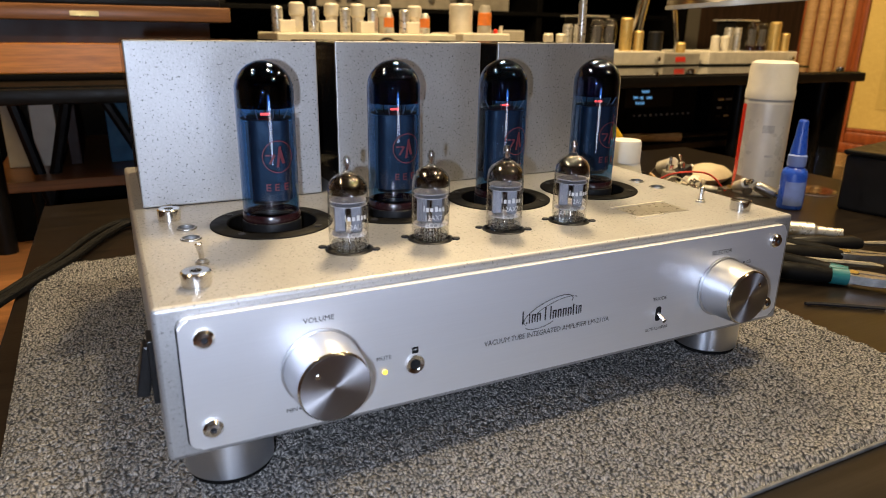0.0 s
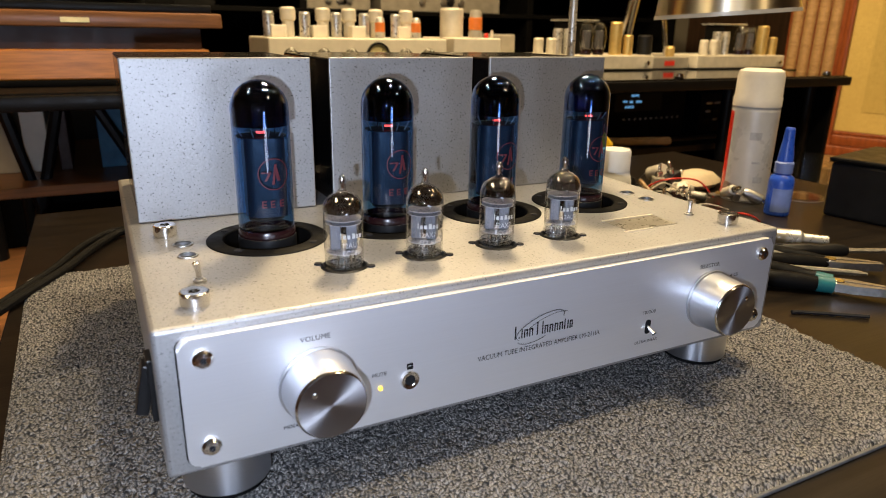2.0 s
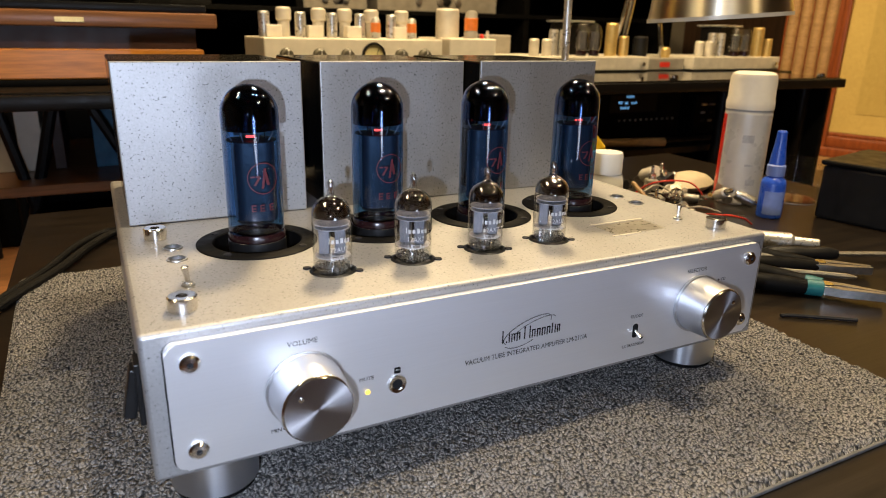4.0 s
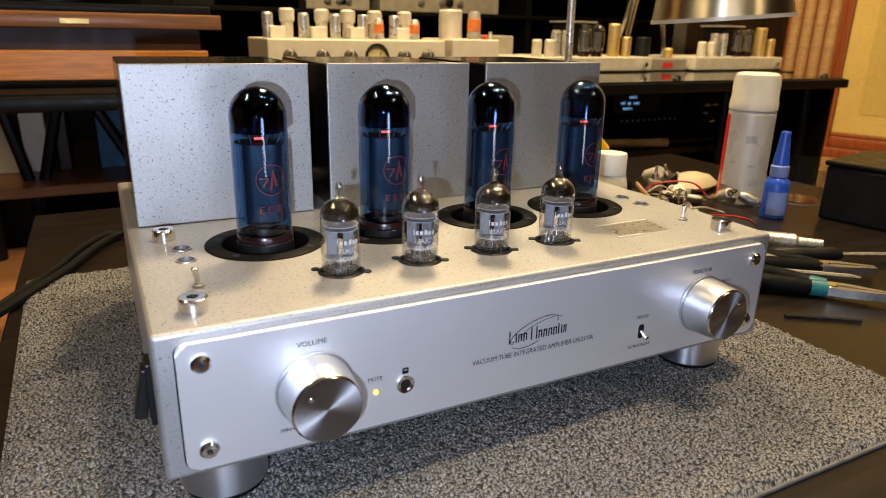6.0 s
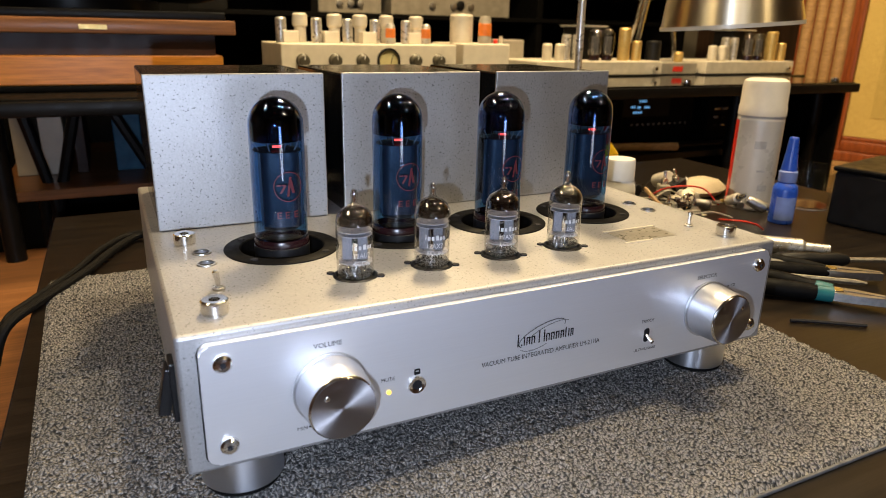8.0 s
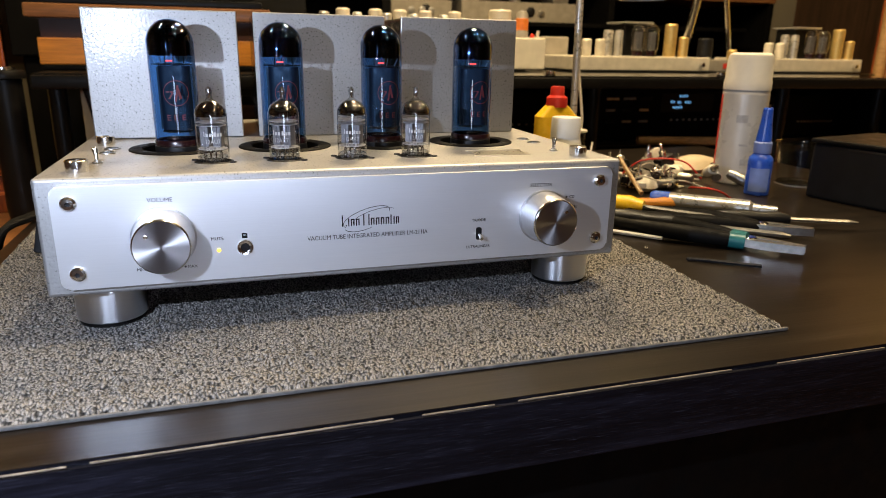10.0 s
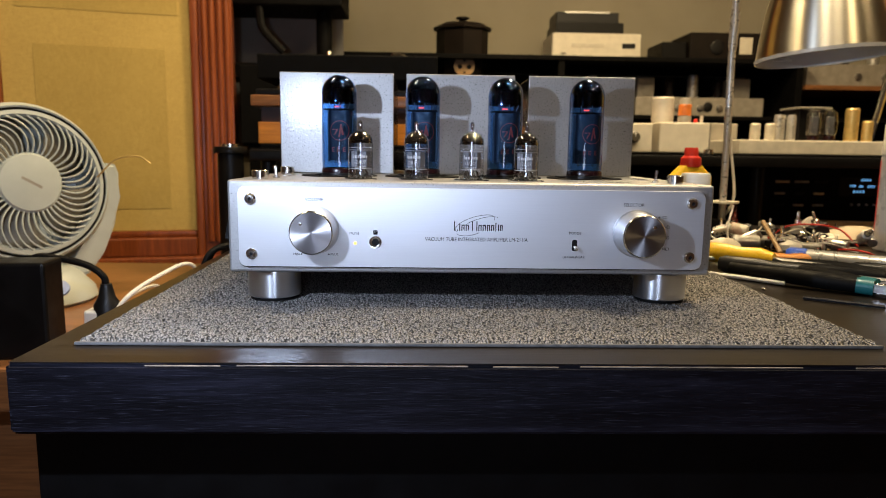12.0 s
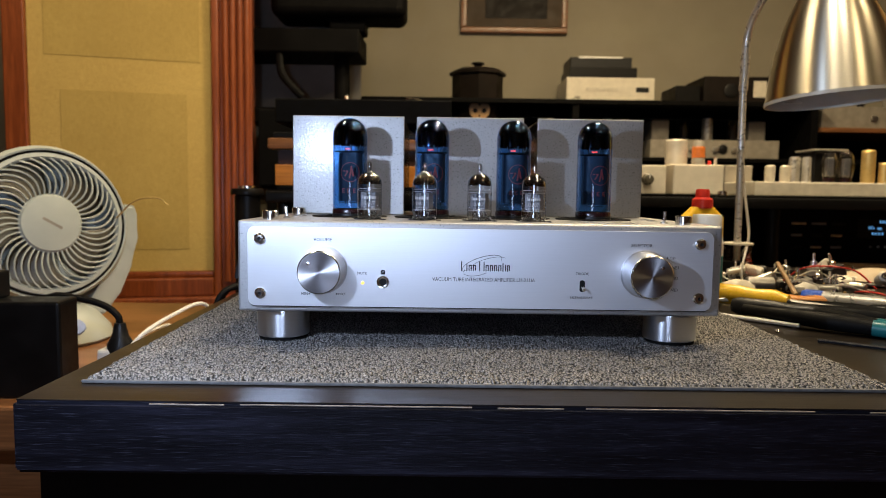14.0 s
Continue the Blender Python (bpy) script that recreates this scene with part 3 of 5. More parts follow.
part("indicator_lamp", lathe([(0.0013, 0), (0.0012, 0.0008), (0.0007, 0.0012), (0, 0.0013)], 16, "Y", (-0.0970, -0.0044, 0.8085)), LEDLIT, panel, "lit amber indicator")
part("switch_slot", upright(prism(rounded(0.0044, 0.0096, 0.0018), 0.0002), 0.0848, PY + 0.0003, 0.8082), INK, panel)
part("switch_lever", rod([(0.0848, -0.0040, 0.8085), (0.0850, -0.0080, 0.8065), (0.0851, -0.0102, 0.8055)], 0.0013, 10, None, (0.8, 1.0, 1.15)), CHROME, panel, "chromed mode switch lever")


def knob(name, x, z, dot):
    k = part(name, lathe([(0.0, 0.0), (0.0188, 0.0), (0.0186, 0.0030), (0.0176, 0.0190), (0.0174, 0.0196)], 72, "Y", (x, -0.0066, z)), KNOBS, amp, "turned satin aluminium knob")
    part("skirt", lathe([(0.0, 0.0), (0.0196, 0.0), (0.0198, 0.0004), (0.0198, 0.0018), (0.0190, 0.0021), (0.0, 0.0021)], 72, "Y", (x, -0.0046, z)), KNOBS, k)
    part("knob_rim", lathe([(0.0174, 0.0196), (0.0172, 0.0201), (0.0164, 0.0208)], 72, "Y", (x, -0.0066, z)), CHROME, k, "bright bevelled rim")
    part("knob_face", lathe([(0.0164, 0.0208), (0.0001, 0.0204)], 72, "Y", (x, -0.0066, z)), KNOBF, k, "spun aluminium knob face")
    a = radians(dot)
    part("pointer_dot", lathe([(0.0014, 0), (0.0013, 0.0004), (0.0007, 0.0006), (0, 0.0007)], 16, "Y", (x + 0.0108 * math.cos(a), -0.0271, z + 0.0108 * math.sin(a))), CHROME, k)


knob("volume_knob", -0.1295, 0.8192, 139)
knob("selector_knob", 0.1358, 0.8188, 44)

for x in (-0.1710, 0.1710):
    for y in (0.032, 0.292):
        f = part("foot", lathe([(0.0, 0.0274), (0.0205, 0.0274), (0.0205, 0.0262), (0.0224, 0.0256), (0.0226, 0.0246), (0.0226, 0.0034), (0.0218, 0.0026)], 56, "Z", (x, y, 0.7555)), FOOT, amp, "turned aluminium foot")
        part("foot_pad", lathe([(0.0212, 0.0028), (0.0212, 0.0), (0, 0)], 40, "Z", (x, y, 0.7555)), RUBBER, f, "black rubber pad")

# fittings on the top plate
for x, y in ((-0.1795, 0.0225), (0.1760, 0.0225), (-0.1810, 0.1460)):
    p = part("terminal_nut", lathe([(0.0026, 0.0030), (0.0028, 0.0074), (0.0062, 0.0076), (0.0069, 0.0070), (0.0069, 0.0014), (0.0065, 0.0010), (0.0065, 0.0)], 32, "Z", (x, y, TOP)), CHROME, amp, "knurled bright metal nut")
    part("nut_screw", lathe([(0.0029, 0.0034), (0.0, 0.0032)], 20, "Z", (x, y, TOP)), DARKMETAL, p)
for x, y, lean in ((-0.1730, 0.0550, 0.001), (0.1690, 0.0510, -0.001)):
    p = part("toggle_collar", lathe([(0.0034, 0.0), (0.0034, 0.0010), (0.0020, 0.0014), (0.0020, 0.0022), (0, 0.0024)], 18, "Z", (x, y, TOP)), STEEL, amp)
    part("toggle_lever", rod([(x, y, TOP + 0.001), (x - 0.5 * lean, y + 0.0004, TOP + 0.006), (x - lean, y + 0.0008, TOP + 0.0098), (x - lean, y + 0.0008, TOP + 0.0106)], 0.0017, 10, None, (0.75, 0.9, 1.15, 0.7)), CHROME, p, "chromed toggle lever")
for sx in (-1, 1):
    for y in (0.123, 0.100):
        part("trimmer_ring", lathe([(0.0048, 0.0), (0.0060, 0.0), (0.0058, 0.0007), (0.0048, 0.0008)], 24, "Z", (0.1735 * sx, y, TOP)), STEEL, amp)
        part("trimmer", lathe([(0.0046, -0.0050), (0.0, -0.0046)], 20, "Z", (0.1735 * sx, y, TOP)), BLACKP, amp)
part("rating_sticker", box(0.098, 0.142, 0.036, 0.060, TOP, TOP + 0.0002), STICKER, amp, "worn smooth rectangle on the top plate")
part("sticker_edge", box(0.096, 0.143, 0.0605, 0.0622, TOP, TOP + 0.0006), IVORY, amp)
part("sticker_edge", box(0.094, 0.118, 0.0335, 0.0352, TOP, TOP + 0.0006), IVORY, amp)
part("switch_frame", box(-0.2042, -0.2012, 0.020, 0.034, 0.803, 0.836, 0.0008), BLACKP, amp)
rk = box(-0.0030, 0.0030, -0.0050, 0.0050, -0.0130, 0.0130, 0.001)
rk.transform(pose(-0.2058, 0.027, 0.8195, 0, 12, 0))
part("rocker_switch", rk, BLACKP, amp, "black rocker power switch on the side")
for i, (x, y) in enumerate(POWER):
    # the ring's inner wall runs down as a black liner, shading the opening by colour
    r = part("socket_ring", lathe([(0.0268, -0.027), (0.0268, 0.0006), (0.0276, 0.0011), (0.0362, 0.0011), (0.0370, 0.0006), (0.0370, 0.0)], 56, "Z", (x, y, TOP)), MATTBLACK, amp, "black ring round the tube opening, with an added dark liner")
    part("socket_floor", lathe([(0.0278, -0.026), (0.0190, -0.026), (0.0190, -0.012), (0.0, -0.012)], 40, "Z", (x, y, TOP)), BLACKP, amp)
    for k in range(4):
        a = radians(45 + 90 * k)
        part("ring_screw", lathe([(0.0024, 0.0), (0.0022, 0.0005), (0, 0.0007)], 12, "Z", (x + 0.0319 * math.cos(a), y + 0.0319 * math.sin(a), TOP + 0.0011)), DARKMETAL, r)
part("yellow_tag", box(-0.1440, -0.1370, 0.0915, 0.0990, TOP - 0.022, TOP - 0.008, 0.0005), YELLOW, amp)
for x, y in SMALL:
    part("small_socket", lathe([(0.0130, -0.010), (0.0130, -0.0004), (0.0118, 0.0006), (0.0108, -0.002), (0.0, -0.002)], 32, "Z", (x, y, TOP)), BLACKP, amp, "dark nine-pin socket")
    for sx in (-1, 1):
        part("socket_screw", lathe([(0.0024, 0.0), (0.0022, 0.0008), (0, 0.0011)], 12, "Z", (x + 0.0150 * sx * 0.86, y - 0.0150 * 0.5 * sx, TOP)), DARKMETAL, amp)


# ---- the valves ----
def on_tube(b, r, turn, z):
    """Wraps a flat print round an upright glass wall; turn is the angle from straight ahead, to the right."""
    for v in b.verts:
        a = v.co.x / r + radians(turn)
        v.co = Vector((r * math.sin(a), -r * math.cos(a), z + v.co.y))
    return b


def power_tube(x, y, turn):
    t = thing("power_tube", x, y, TOP, turn, "blue glass power tube with a brown base, glowing in its socket", "tube", "power tubes on the amplifier")
    R = 0.0170
    prof = [(R - 0.0006, 0.0070), (R, 0.0095), (R, 0.0800)]
    for k in range(1, 9):
        a = radians(90 * k / 8)
        prof.append((R * math.cos(a), 0.0800 + R * math.sin(a)))
    prof[-1] = (0.0, 0.0970)
    part("glass_bulb", lathe(prof, 56), BLUE, t, "dark blue clear glass").visible_shadow = False
    part("base", lathe([(0, -0.0130), (0.0170, -0.0130), (0.0176, -0.0110), (0.0177, 0.0010), (0.0176, 0.0030), (0.0170, 0.0034)], 48), BLACKP, t, "black bakelite base")
    part("base_collar", lathe([(0.0170, 0.0032), (0.0174, 0.0036), (0.0174, 0.0064), (0.0168, 0.0078), (0.0150, 0.0080)], 48), BAKELITE, t, "dark red-brown collar")
    gp = [(0.0163, 0.0705), (0.0163, 0.0800)]
    for k in range(1, 8):
        a = radians(90 * k / 8)
        gp.append((0.0163 * math.cos(a), 0.0800 + 0.0163 * math.sin(a)))
    gp.append((0, 0.0961))
    part("getter", lathe(gp, 48), GETFILM, t, "dark mirror coating inside the dome")
    pl = prism(rounded(0.0236, 0.0140, 0.0060, 6), 0.0480)
    pl.transform(Matrix.Translation((0.0014, 0, 0.0150)))
    an = part("anode", pl, ANODE, t, "dark grey anode box")
    for sx in (-1, 1):
        part("anode_fin", box(0.0014 + sx * 0.0124 - 0.0010, 0.0014 + sx * 0.0124 + 0.0010, -0.0006, 0.0006, 0.015, 0.062), ANODE, an)
    for z, q in ((0.0135, 0.0110), (0.0640, 0.0148)):
        part("mica_wafer", lathe([(0, z), (q, z), (q, z + 0.0004), (0, z + 0.0004)], 28), DARKMETAL, t)
    for dx in (-0.006, 0.0, 0.008):
        part("support_wire", rod([(dx, 0.003, 0.012), (dx, 0.003, 0.0715)], 0.0004, 6), DARKMETAL, t)
    for a in (200, 250, 292, 335):
        wx, wy = 0.0128 * math.cos(radians(a)), 0.0128 * math.sin(radians(a))
        part("spring_tab", rod([(wx * 0.9, wy * 0.9, 0.0642), (wx * 1.12, wy * 1.12, 0.0690), (wx * 1.16, wy * 1.16, 0.0720)], 0.0004, 5), GREYPLATE, t)
    part("getter_ring", rod([(0.0052 * math.cos(radians(q)), 0.0052 * math.sin(radians(q)), 0.0835) for q in range(0, 361, 20)], 0.0005, 5), STEEL, t)
    part("getter_post", rod([(0.0052, 0, 0.0835), (0.0052, 0.001, 0.0644)], 0.0003, 5), DARKMETAL, t)
    part("heater_glow", box(-0.0026, 0.0026, -0.0062, -0.0040, 0.0662, 0.0674), HEATER, t, "red glowing heater end")
    ring = bmesh.new()
    n = 40
    for k in range(n):
        a0, a1 = 2 * math.pi * k / n, 2 * math.pi * (k + 1) / n
        ring.faces.new([ring.verts.new((q * math.cos(a), q * math.sin(a), 0)) for q, a in ((0.0095, a0), (0.0095, a1), (0.0089, a1), (0.0089, a0))])
    part("red_emblem", on_tube(ring, R + 0.0002, 22, 0.0435), REDINK, t, "red printed ring emblem", False)
    for x0, x1, z0, z1, ln in ((-0.006, -0.0045, -0.004, 0.001, 0.003), (-0.0015, 0.000, -0.006, 0.006, 0.002), (0.002, 0.0040, -0.004, 0.004, -0.002), (-0.0075, -0.002, 0.0006, 0.0016, 0)):
        b = bmesh.new()
        b.faces.new([b.verts.new((p, q, 0)) for p, q in ((x0, z0), (x1, z0), (x1 + ln, z1), (x0 + ln, z1))])
        part("emblem_stroke", on_tube(b, R + 0.0002, 22, 0.0435), REDINK, t, "", False)
    for x0 in (-0.0080, -0.0030, 0.0028):
        for x1, z0, z1 in ((0.0008, 0, 0.0042), (0.0028, 0.0035, 0.0042), (0.0026, 0.0017, 0.0024), (0.0028, 0, 0.0007)):
            b = bmesh.new()
            b.faces.new([b.verts.new((p, q, 0)) for p, q in ((x0, z0), (x0 + x1, z0), (x0 + x1, z1), (x0, z1))])
            part("red_print", on_tube(b, R + 0.0002, 22, 0.0235), REDINK, t, "", False)
    return t


def small_tube(x, y, turn, first, second):
    t = thing("small_tube", x, y, TOP, turn, "small clear glass tube with white printed lettering", "tube", "small tubes on the amplifier")
    R = 0.0109
    prof = [(0.0, 0.0004), (R - 0.0012, 0.0004), (R - 0.0003, 0.0016), (R, 0.0036), (R, 0.0330), (R - 0.0006, 0.0362), (R - 0.0024, 0.0390), (0.0056, 0.0412), (0.0030, 0.0424), (0.0018, 0.0438), (0.0019, 0.0460), (0.0022, 0.0480), (0.0019, 0.0500), (0.0010, 0.0514), (0, 0.0518)]
    part("glass_bulb", lathe(prof, 44), CLEAR, t, "clear glass envelope with a sealed tip").visible_shadow = False
    # no real part: a chrome bead stands in for the glass tip's glints
    part("tip_sparkle_bead", lathe([(0.0008, 0.0436), (0.0012, 0.0470), (0.0014, 0.0490), (0.0008, 0.0508), (0, 0.0511)], 14), CHROME, t, "chrome bead added in the glass tip for its sparkle")
    part("getter", lathe([(R - 0.0006, 0.0315), (R - 0.0010, 0.0352), (R - 0.0030, 0.0384), (0.0054, 0.0404), (0.0030, 0.0414)], 40), SHOULDER, t, "dark mirror coating inside the shoulder")
    part("glass_foot", lathe([(0, 0.0006), (R - 0.0016, 0.0006), (R - 0.0006, 0.0022), (R - 0.0012, 0.0040), (0.0040, 0.0046), (0, 0.0046)], 32), FOOTGLASS, t, "thick pale glass foot")
    for dx in (-0.0044, 0.0044):
        a = part("anode", box(dx - 0.0030, dx + 0.0030, -0.0036, 0.0036, 0.0105, 0.0245, 0.0006), GREYPLATE, t, "grey anode box")
        part("anode_rib", box(dx - 0.0006, dx + 0.0006, -0.0044, 0.0044, 0.0108, 0.0242), GREYPLATE, a)
    part("getter_ring", rod([(0.0034 * math.cos(radians(q)), 0.0034 * math.sin(radians(q)), 0.0345) for q in range(0, 361, 24)], 0.0005, 5), STEEL, t)
    part("getter_post", rod([(0.0034, 0, 0.0345), (0.0034, 0, 0.0278)], 0.0004, 5), STEEL, t)
    for z in (0.0090, 0.0252, 0.0275):
        part("mica_wafer", lathe([(0, z), (R - 0.0010, z), (R - 0.0010, z + 0.0004), (0, z + 0.0004)], 28), MICA, t)
    for k in range(9):
        a = radians(20 + 36 * k)
        part("pin_wire", rod([(0.0062 * math.cos(a), 0.0062 * math.sin(a), 0.0006), (0.0060 * math.cos(a), 0.0060 * math.sin(a), 0.0055), (0.0046 * math.cos(a), 0.0046 * math.sin(a), 0.0092)], 0.0005, 5), CHROME, t)
    part("white_print", on_tube(words(first, 0.0098, 0.0030), R + 0.0002, 24, 0.0150), WHITEINK, t, "white printed lettering", False)
    part("white_print", on_tube(words(second, 0.0098, 0.0028), R + 0.0002, 24, 0.0105), WHITEINK, t, "white printed lettering", False)
    for x0, w, h in ((-0.0062, 0.0006, 0.0034), (-0.0048, 0.0016, 0.0022), (-0.0024, 0.0016, 0.0022), (0.0002, 0.0018, 0.0030), (0.0026, 0.0016, 0.0022), (0.0048, 0.0016, 0.0022)):
        b = bmesh.new()
        b.faces.new([b.verts.new((p, q, 0)) for p, q in ((x0, 0), (x0 + w, 0), (x0 + w, h), (x0, h))])
        part("print_bar", on_tube(b, R + 0.0002, 24, 0.0185), WHITEINK, t, "", False)
    return t


for (x, y), turn in zip(POWER, (-14, -15, -13, -14)):
    power_tube(x, y, turn)
for (x, y), turn, a, b in zip(SMALL, (-20, -38, -33, -33), ("12AU7", "12AX7", "12AX7", "12AU7"), ("ECC82", "ECC83", "ECC83", "ECC82")):
    small_tube(x, y, turn, a, b)


# ---- things on the bench ----
def place(b, m):
    b.transform(m)
    return b


# spray can
can = thing("spray_can", 0.646, 0.385, 0.75, 20, "grey-white spray can with red edge and frosted cap", "spray can")
part("can_body", lathe([(0, 0.0), (0.0310, 0.0), (0.0325, 0.003), (0.0325, 0.132), (0.0318, 0.137), (0.0270, 0.143), (0, 0.144)], 48), CANLABEL, can, "grey-white printed metal body")
part("red_stripe", place(prism([(0.0328 * math.cos(a), 0.0328 * math.sin(a)) for a in np.linspace(radians(85), radians(140), 10)] + [(0.0322 * math.cos(a), 0.0322 * math.sin(a)) for a in np.linspace(radians(140), radians(85), 10)], 0.126), Matrix.Translation((0, 0, 0.004))), REDP, can, "red printed stripe")
part("cap", lathe([(0.0330, 0.138), (0.0330, 0.150), (0.0318, 0.153), (0.0316, 0.180), (0.0298, 0.187), (0.0240, 0.190), (0, 0.190)], 48), FROST, can, "frosted translucent cap")
for k, (w, h, z) in enumerate(((0.016, 0.011, 0.092), (0.012, 0.003, 0.058), (0.014, 0.009, 0.030))):
    b = bmesh.new()
    cols = [-w / 2 + w * q / 6 for q in range(7)]
    for p, q in zip(cols, cols[1:]):
        b.faces.new([b.verts.new((u, v, 0)) for u, v in ((p, 0), (q, 0), (q, h), (p, h))])
    part("print_block", on_tube(b, 0.0327, -62 + 10 * k, z), PALEGREY, can, "faint grey printed block", False)

# blue glue bottle
glue = thing("glue_bottle", 0.612, 0.300, 0.75, 0, "blue glue bottle with a tall blue nozzle cap", "bottle")
part("bottle", lathe([(0, 0), (0.0150, 0), (0.0162, 0.002), (0.0162, 0.046), (0.0150, 0.052), (0.0100, 0.057), (0.0098, 0.060)], 32), BLUEP, glue, "blue plastic bottle")
part("collar", lathe([(0.0115, 0.058), (0.0118, 0.060), (0.0118, 0.072), (0.0100, 0.074)], 28), PALEBLUE, glue, "pale blue collar")
part("nozzle_cap", lathe([(0.0104, 0.072), (0.0098, 0.080), (0.0074, 0.100), (0.0062, 0.117), (0.0050, 0.119), (0, 0.119)], 28), BLUEP, glue, "dark blue tapered cap")
part("label", place(prism([(0.0165 * math.sin(a), -0.0165 * math.cos(a)) for a in np.linspace(-1.5, 0.2, 12)] + [(0.0160 * math.sin(a), -0.0160 * math.cos(a)) for a in np.linspace(0.2, -1.5, 12)], 0.032), Matrix.Translation((0, 0, 0.006))), PALEBLUE, glue, "pale label")

# white bottle with teal label, yellow bottle with red cap
wb = thing("small_bottle", 0.303, 0.288, 0.75, 0, "small white plastic bottle with a teal label", "bottle")
part("bottle", lathe([(0, 0), (0.0190, 0), (0.0205, 0.002), (0.0205, 0.076), (0.0192, 0.082), (0.0184, 0.084), (0.0184, 0.087)], 36), WHITEP, wb)
part("teal_label", lathe([(0.0206, 0.012), (0.0208, 0.0125), (0.0208, 0.0595), (0.0206, 0.0600)], 36), TEALP, wb, "teal printed band")
part("cap", lathe([(0.0176, 0.0865), (0.0179, 0.088), (0.0177, 0.1085), (0.0166, 0.1115), (0, 0.1118)], 36), WHITEP, wb, "ribbed white screw cap")

yb = thing("glue_flask", 0.321, 0.352, 0.75, 0, "yellow flat plastic flask with a red cap", "bottle")
part("flask", prism(rounded(0.056, 0.026, 0.010), 0.106), YELLOW, yb, "yellow plastic body")
sh = prism(rounded(0.056, 0.026, 0.010), 0.014)
for v in sh.verts:
    if v.co.z > 0.006:
        v.co.x *= 0.5
        v.co.y *= 0.8
part("shoulder", place(sh, Matrix.Translation((0, 0, 0.106))), YELLOW, yb)
part("cap", lathe([(0.0135, 0.118), (0.0140, 0.120), (0.0135, 0.130), (0.0095, 0.133), (0.0090, 0.142), (0.0080, 0.144), (0, 0.144)], 28), REDP, yb, "red stepped screw cap")

# clear plastic tub
tub = thing("plastic_tub", 0.735, 0.352, 0.75, 0, "clear plastic tub beside the glue bottle", "tub")
part("tub_wall", lathe([(0, 0.001), (0.032, 0.001), (0.033, 0.003), (0.037, 0.058), (0.0385, 0.060), (0.0385, 0.063), (0.0365, 0.062), (0.031, 0.004), (0, 0.004)], 36), JARGLASS, tub)
part("tub_base", lathe([(0, 0.0), (0.032, 0.0), (0.032, 0.001)], 32), FROST, tub)

# lamp: cup base, pole, arm and metal shade
lampx = thing("desk_lamp", 0.4975, 0.637, 0.75, 0, "metal desk lamp with a brushed bell shade on a silver pole", "lamp")
part("base_cup", lathe([(0, 0), (0.024, 0), (0.026, 0.002), (0.026, 0.020), (0.020, 0.022)], 32), BLACKM, lampx)
part("clamp_collar", lathe([(0.0260, 0.050), (0.0280, 0.050), (0.0280, 0.053), (0.0, 0.053)], 32), IVORY, lampx)
part("jar", lathe([(0.0255, 0.006), (0.0258, 0.050)], 32), JARGLASS, lampx)
part("pole", rod(bend([(0.001, 0.0, 0.02), (0.0, 0.0, 0.16), (-0.002, 0.0, 0.33), (-0.001, -0.010, 0.425), (0.006, -0.08, 0.482), (-0.008, -0.24, 0.486), (-0.036, -0.336, 0.434)]), 0.0063, 14), SILVERCAN, lampx, "dull silver metal pole")
part("sleeve", rod([(-0.002, 0, 0.32), (-0.0018, -0.002, 0.38)], 0.0075, 14), SILVERCAN, lampx)
prof = [(0.100, 0.0), (0.099, 0.004), (0.0935, 0.030), (0.0835, 0.065), (0.0705, 0.098), (0.054, 0.128), (0.038, 0.148), (0.026, 0.156), (0.024, 0.186), (0.018, 0.190), (0, 0.190)]
m = pose(-0.036, -0.336, 0.258, -2, -4, 0) @ Matrix.Diagonal((0.80, 0.80, 0.95, 1))
sh = part("shade", place(lathe(prof, 72), m), ALU, lampx, "brushed metal bell shade")
part("shade_lining", place(lathe([(0.0985, 0.0005), (0.0920, 0.030), (0.0820, 0.064), (0.0690, 0.096), (0.0525, 0.126), (0.0, 0.146)], 64), m), SHADEIN, lampx, "pale grey inside of the shade")
part("shade_rim", place(lathe([(0.0985, 0.001), (0.0985, -0.0015), (0.1005, -0.0015), (0.1005, 0.003)], 72), m), IVORY, lampx)
part("bulb_holder", place(lathe([(0, 0.05), (0.016, 0.05), (0.018, 0.06), (0.018, 0.14)], 28), m), SHADEIN, lampx)
lab = prism(rounded(0.040, 0.012, 0.001, 2), 0.0004)
part("warning_label", place(lab, m @ pose(-0.018, 0.0935, 0.0140, 86, 0, 10)), PAPER, lampx, "small white label with grey bars")
for k in range(3):
    part("print_bar", place(prism([(-0.014, -0.001), (0.014 - 0.005 * k, -0.001), (0.014 - 0.005 * k, 0.0008), (-0.014, 0.0008)], 0.0002), m @ pose(-0.018, 0.0928, 0.0172 - 0.0032 * k, 86, 0, 10)), STEEL, lampx, "", False)
part("cord", rod(bend([(0.008, 0.012, 0.02), (0.030, 0.02, 0.06), (0.020, 0.025, 0.15), (0.008, 0.02, 0.25)]), 0.0026, 8), IVORY, lampx, "pale mains cord")
tripod = thing("chrome_tripod", 1.30, 1.33, 0.886, 0, "chromed tripod stand behind the power amplifiers", "tripod")
for dx, dy in ((-0.085, 0.0), (0.095, 0.0), (0.0, 0.14)):
    part("leg", rod([(dx, dy, 0.002), (dx * 0.25, dy * 0.25, 0.33)], 0.0075, 10), CHROME, tripod)
part("head", lathe([(0.030, 0.325), (0.032, 0.330), (0.026, 0.350), (0, 0.352)], 20), BLACKM, tripod)



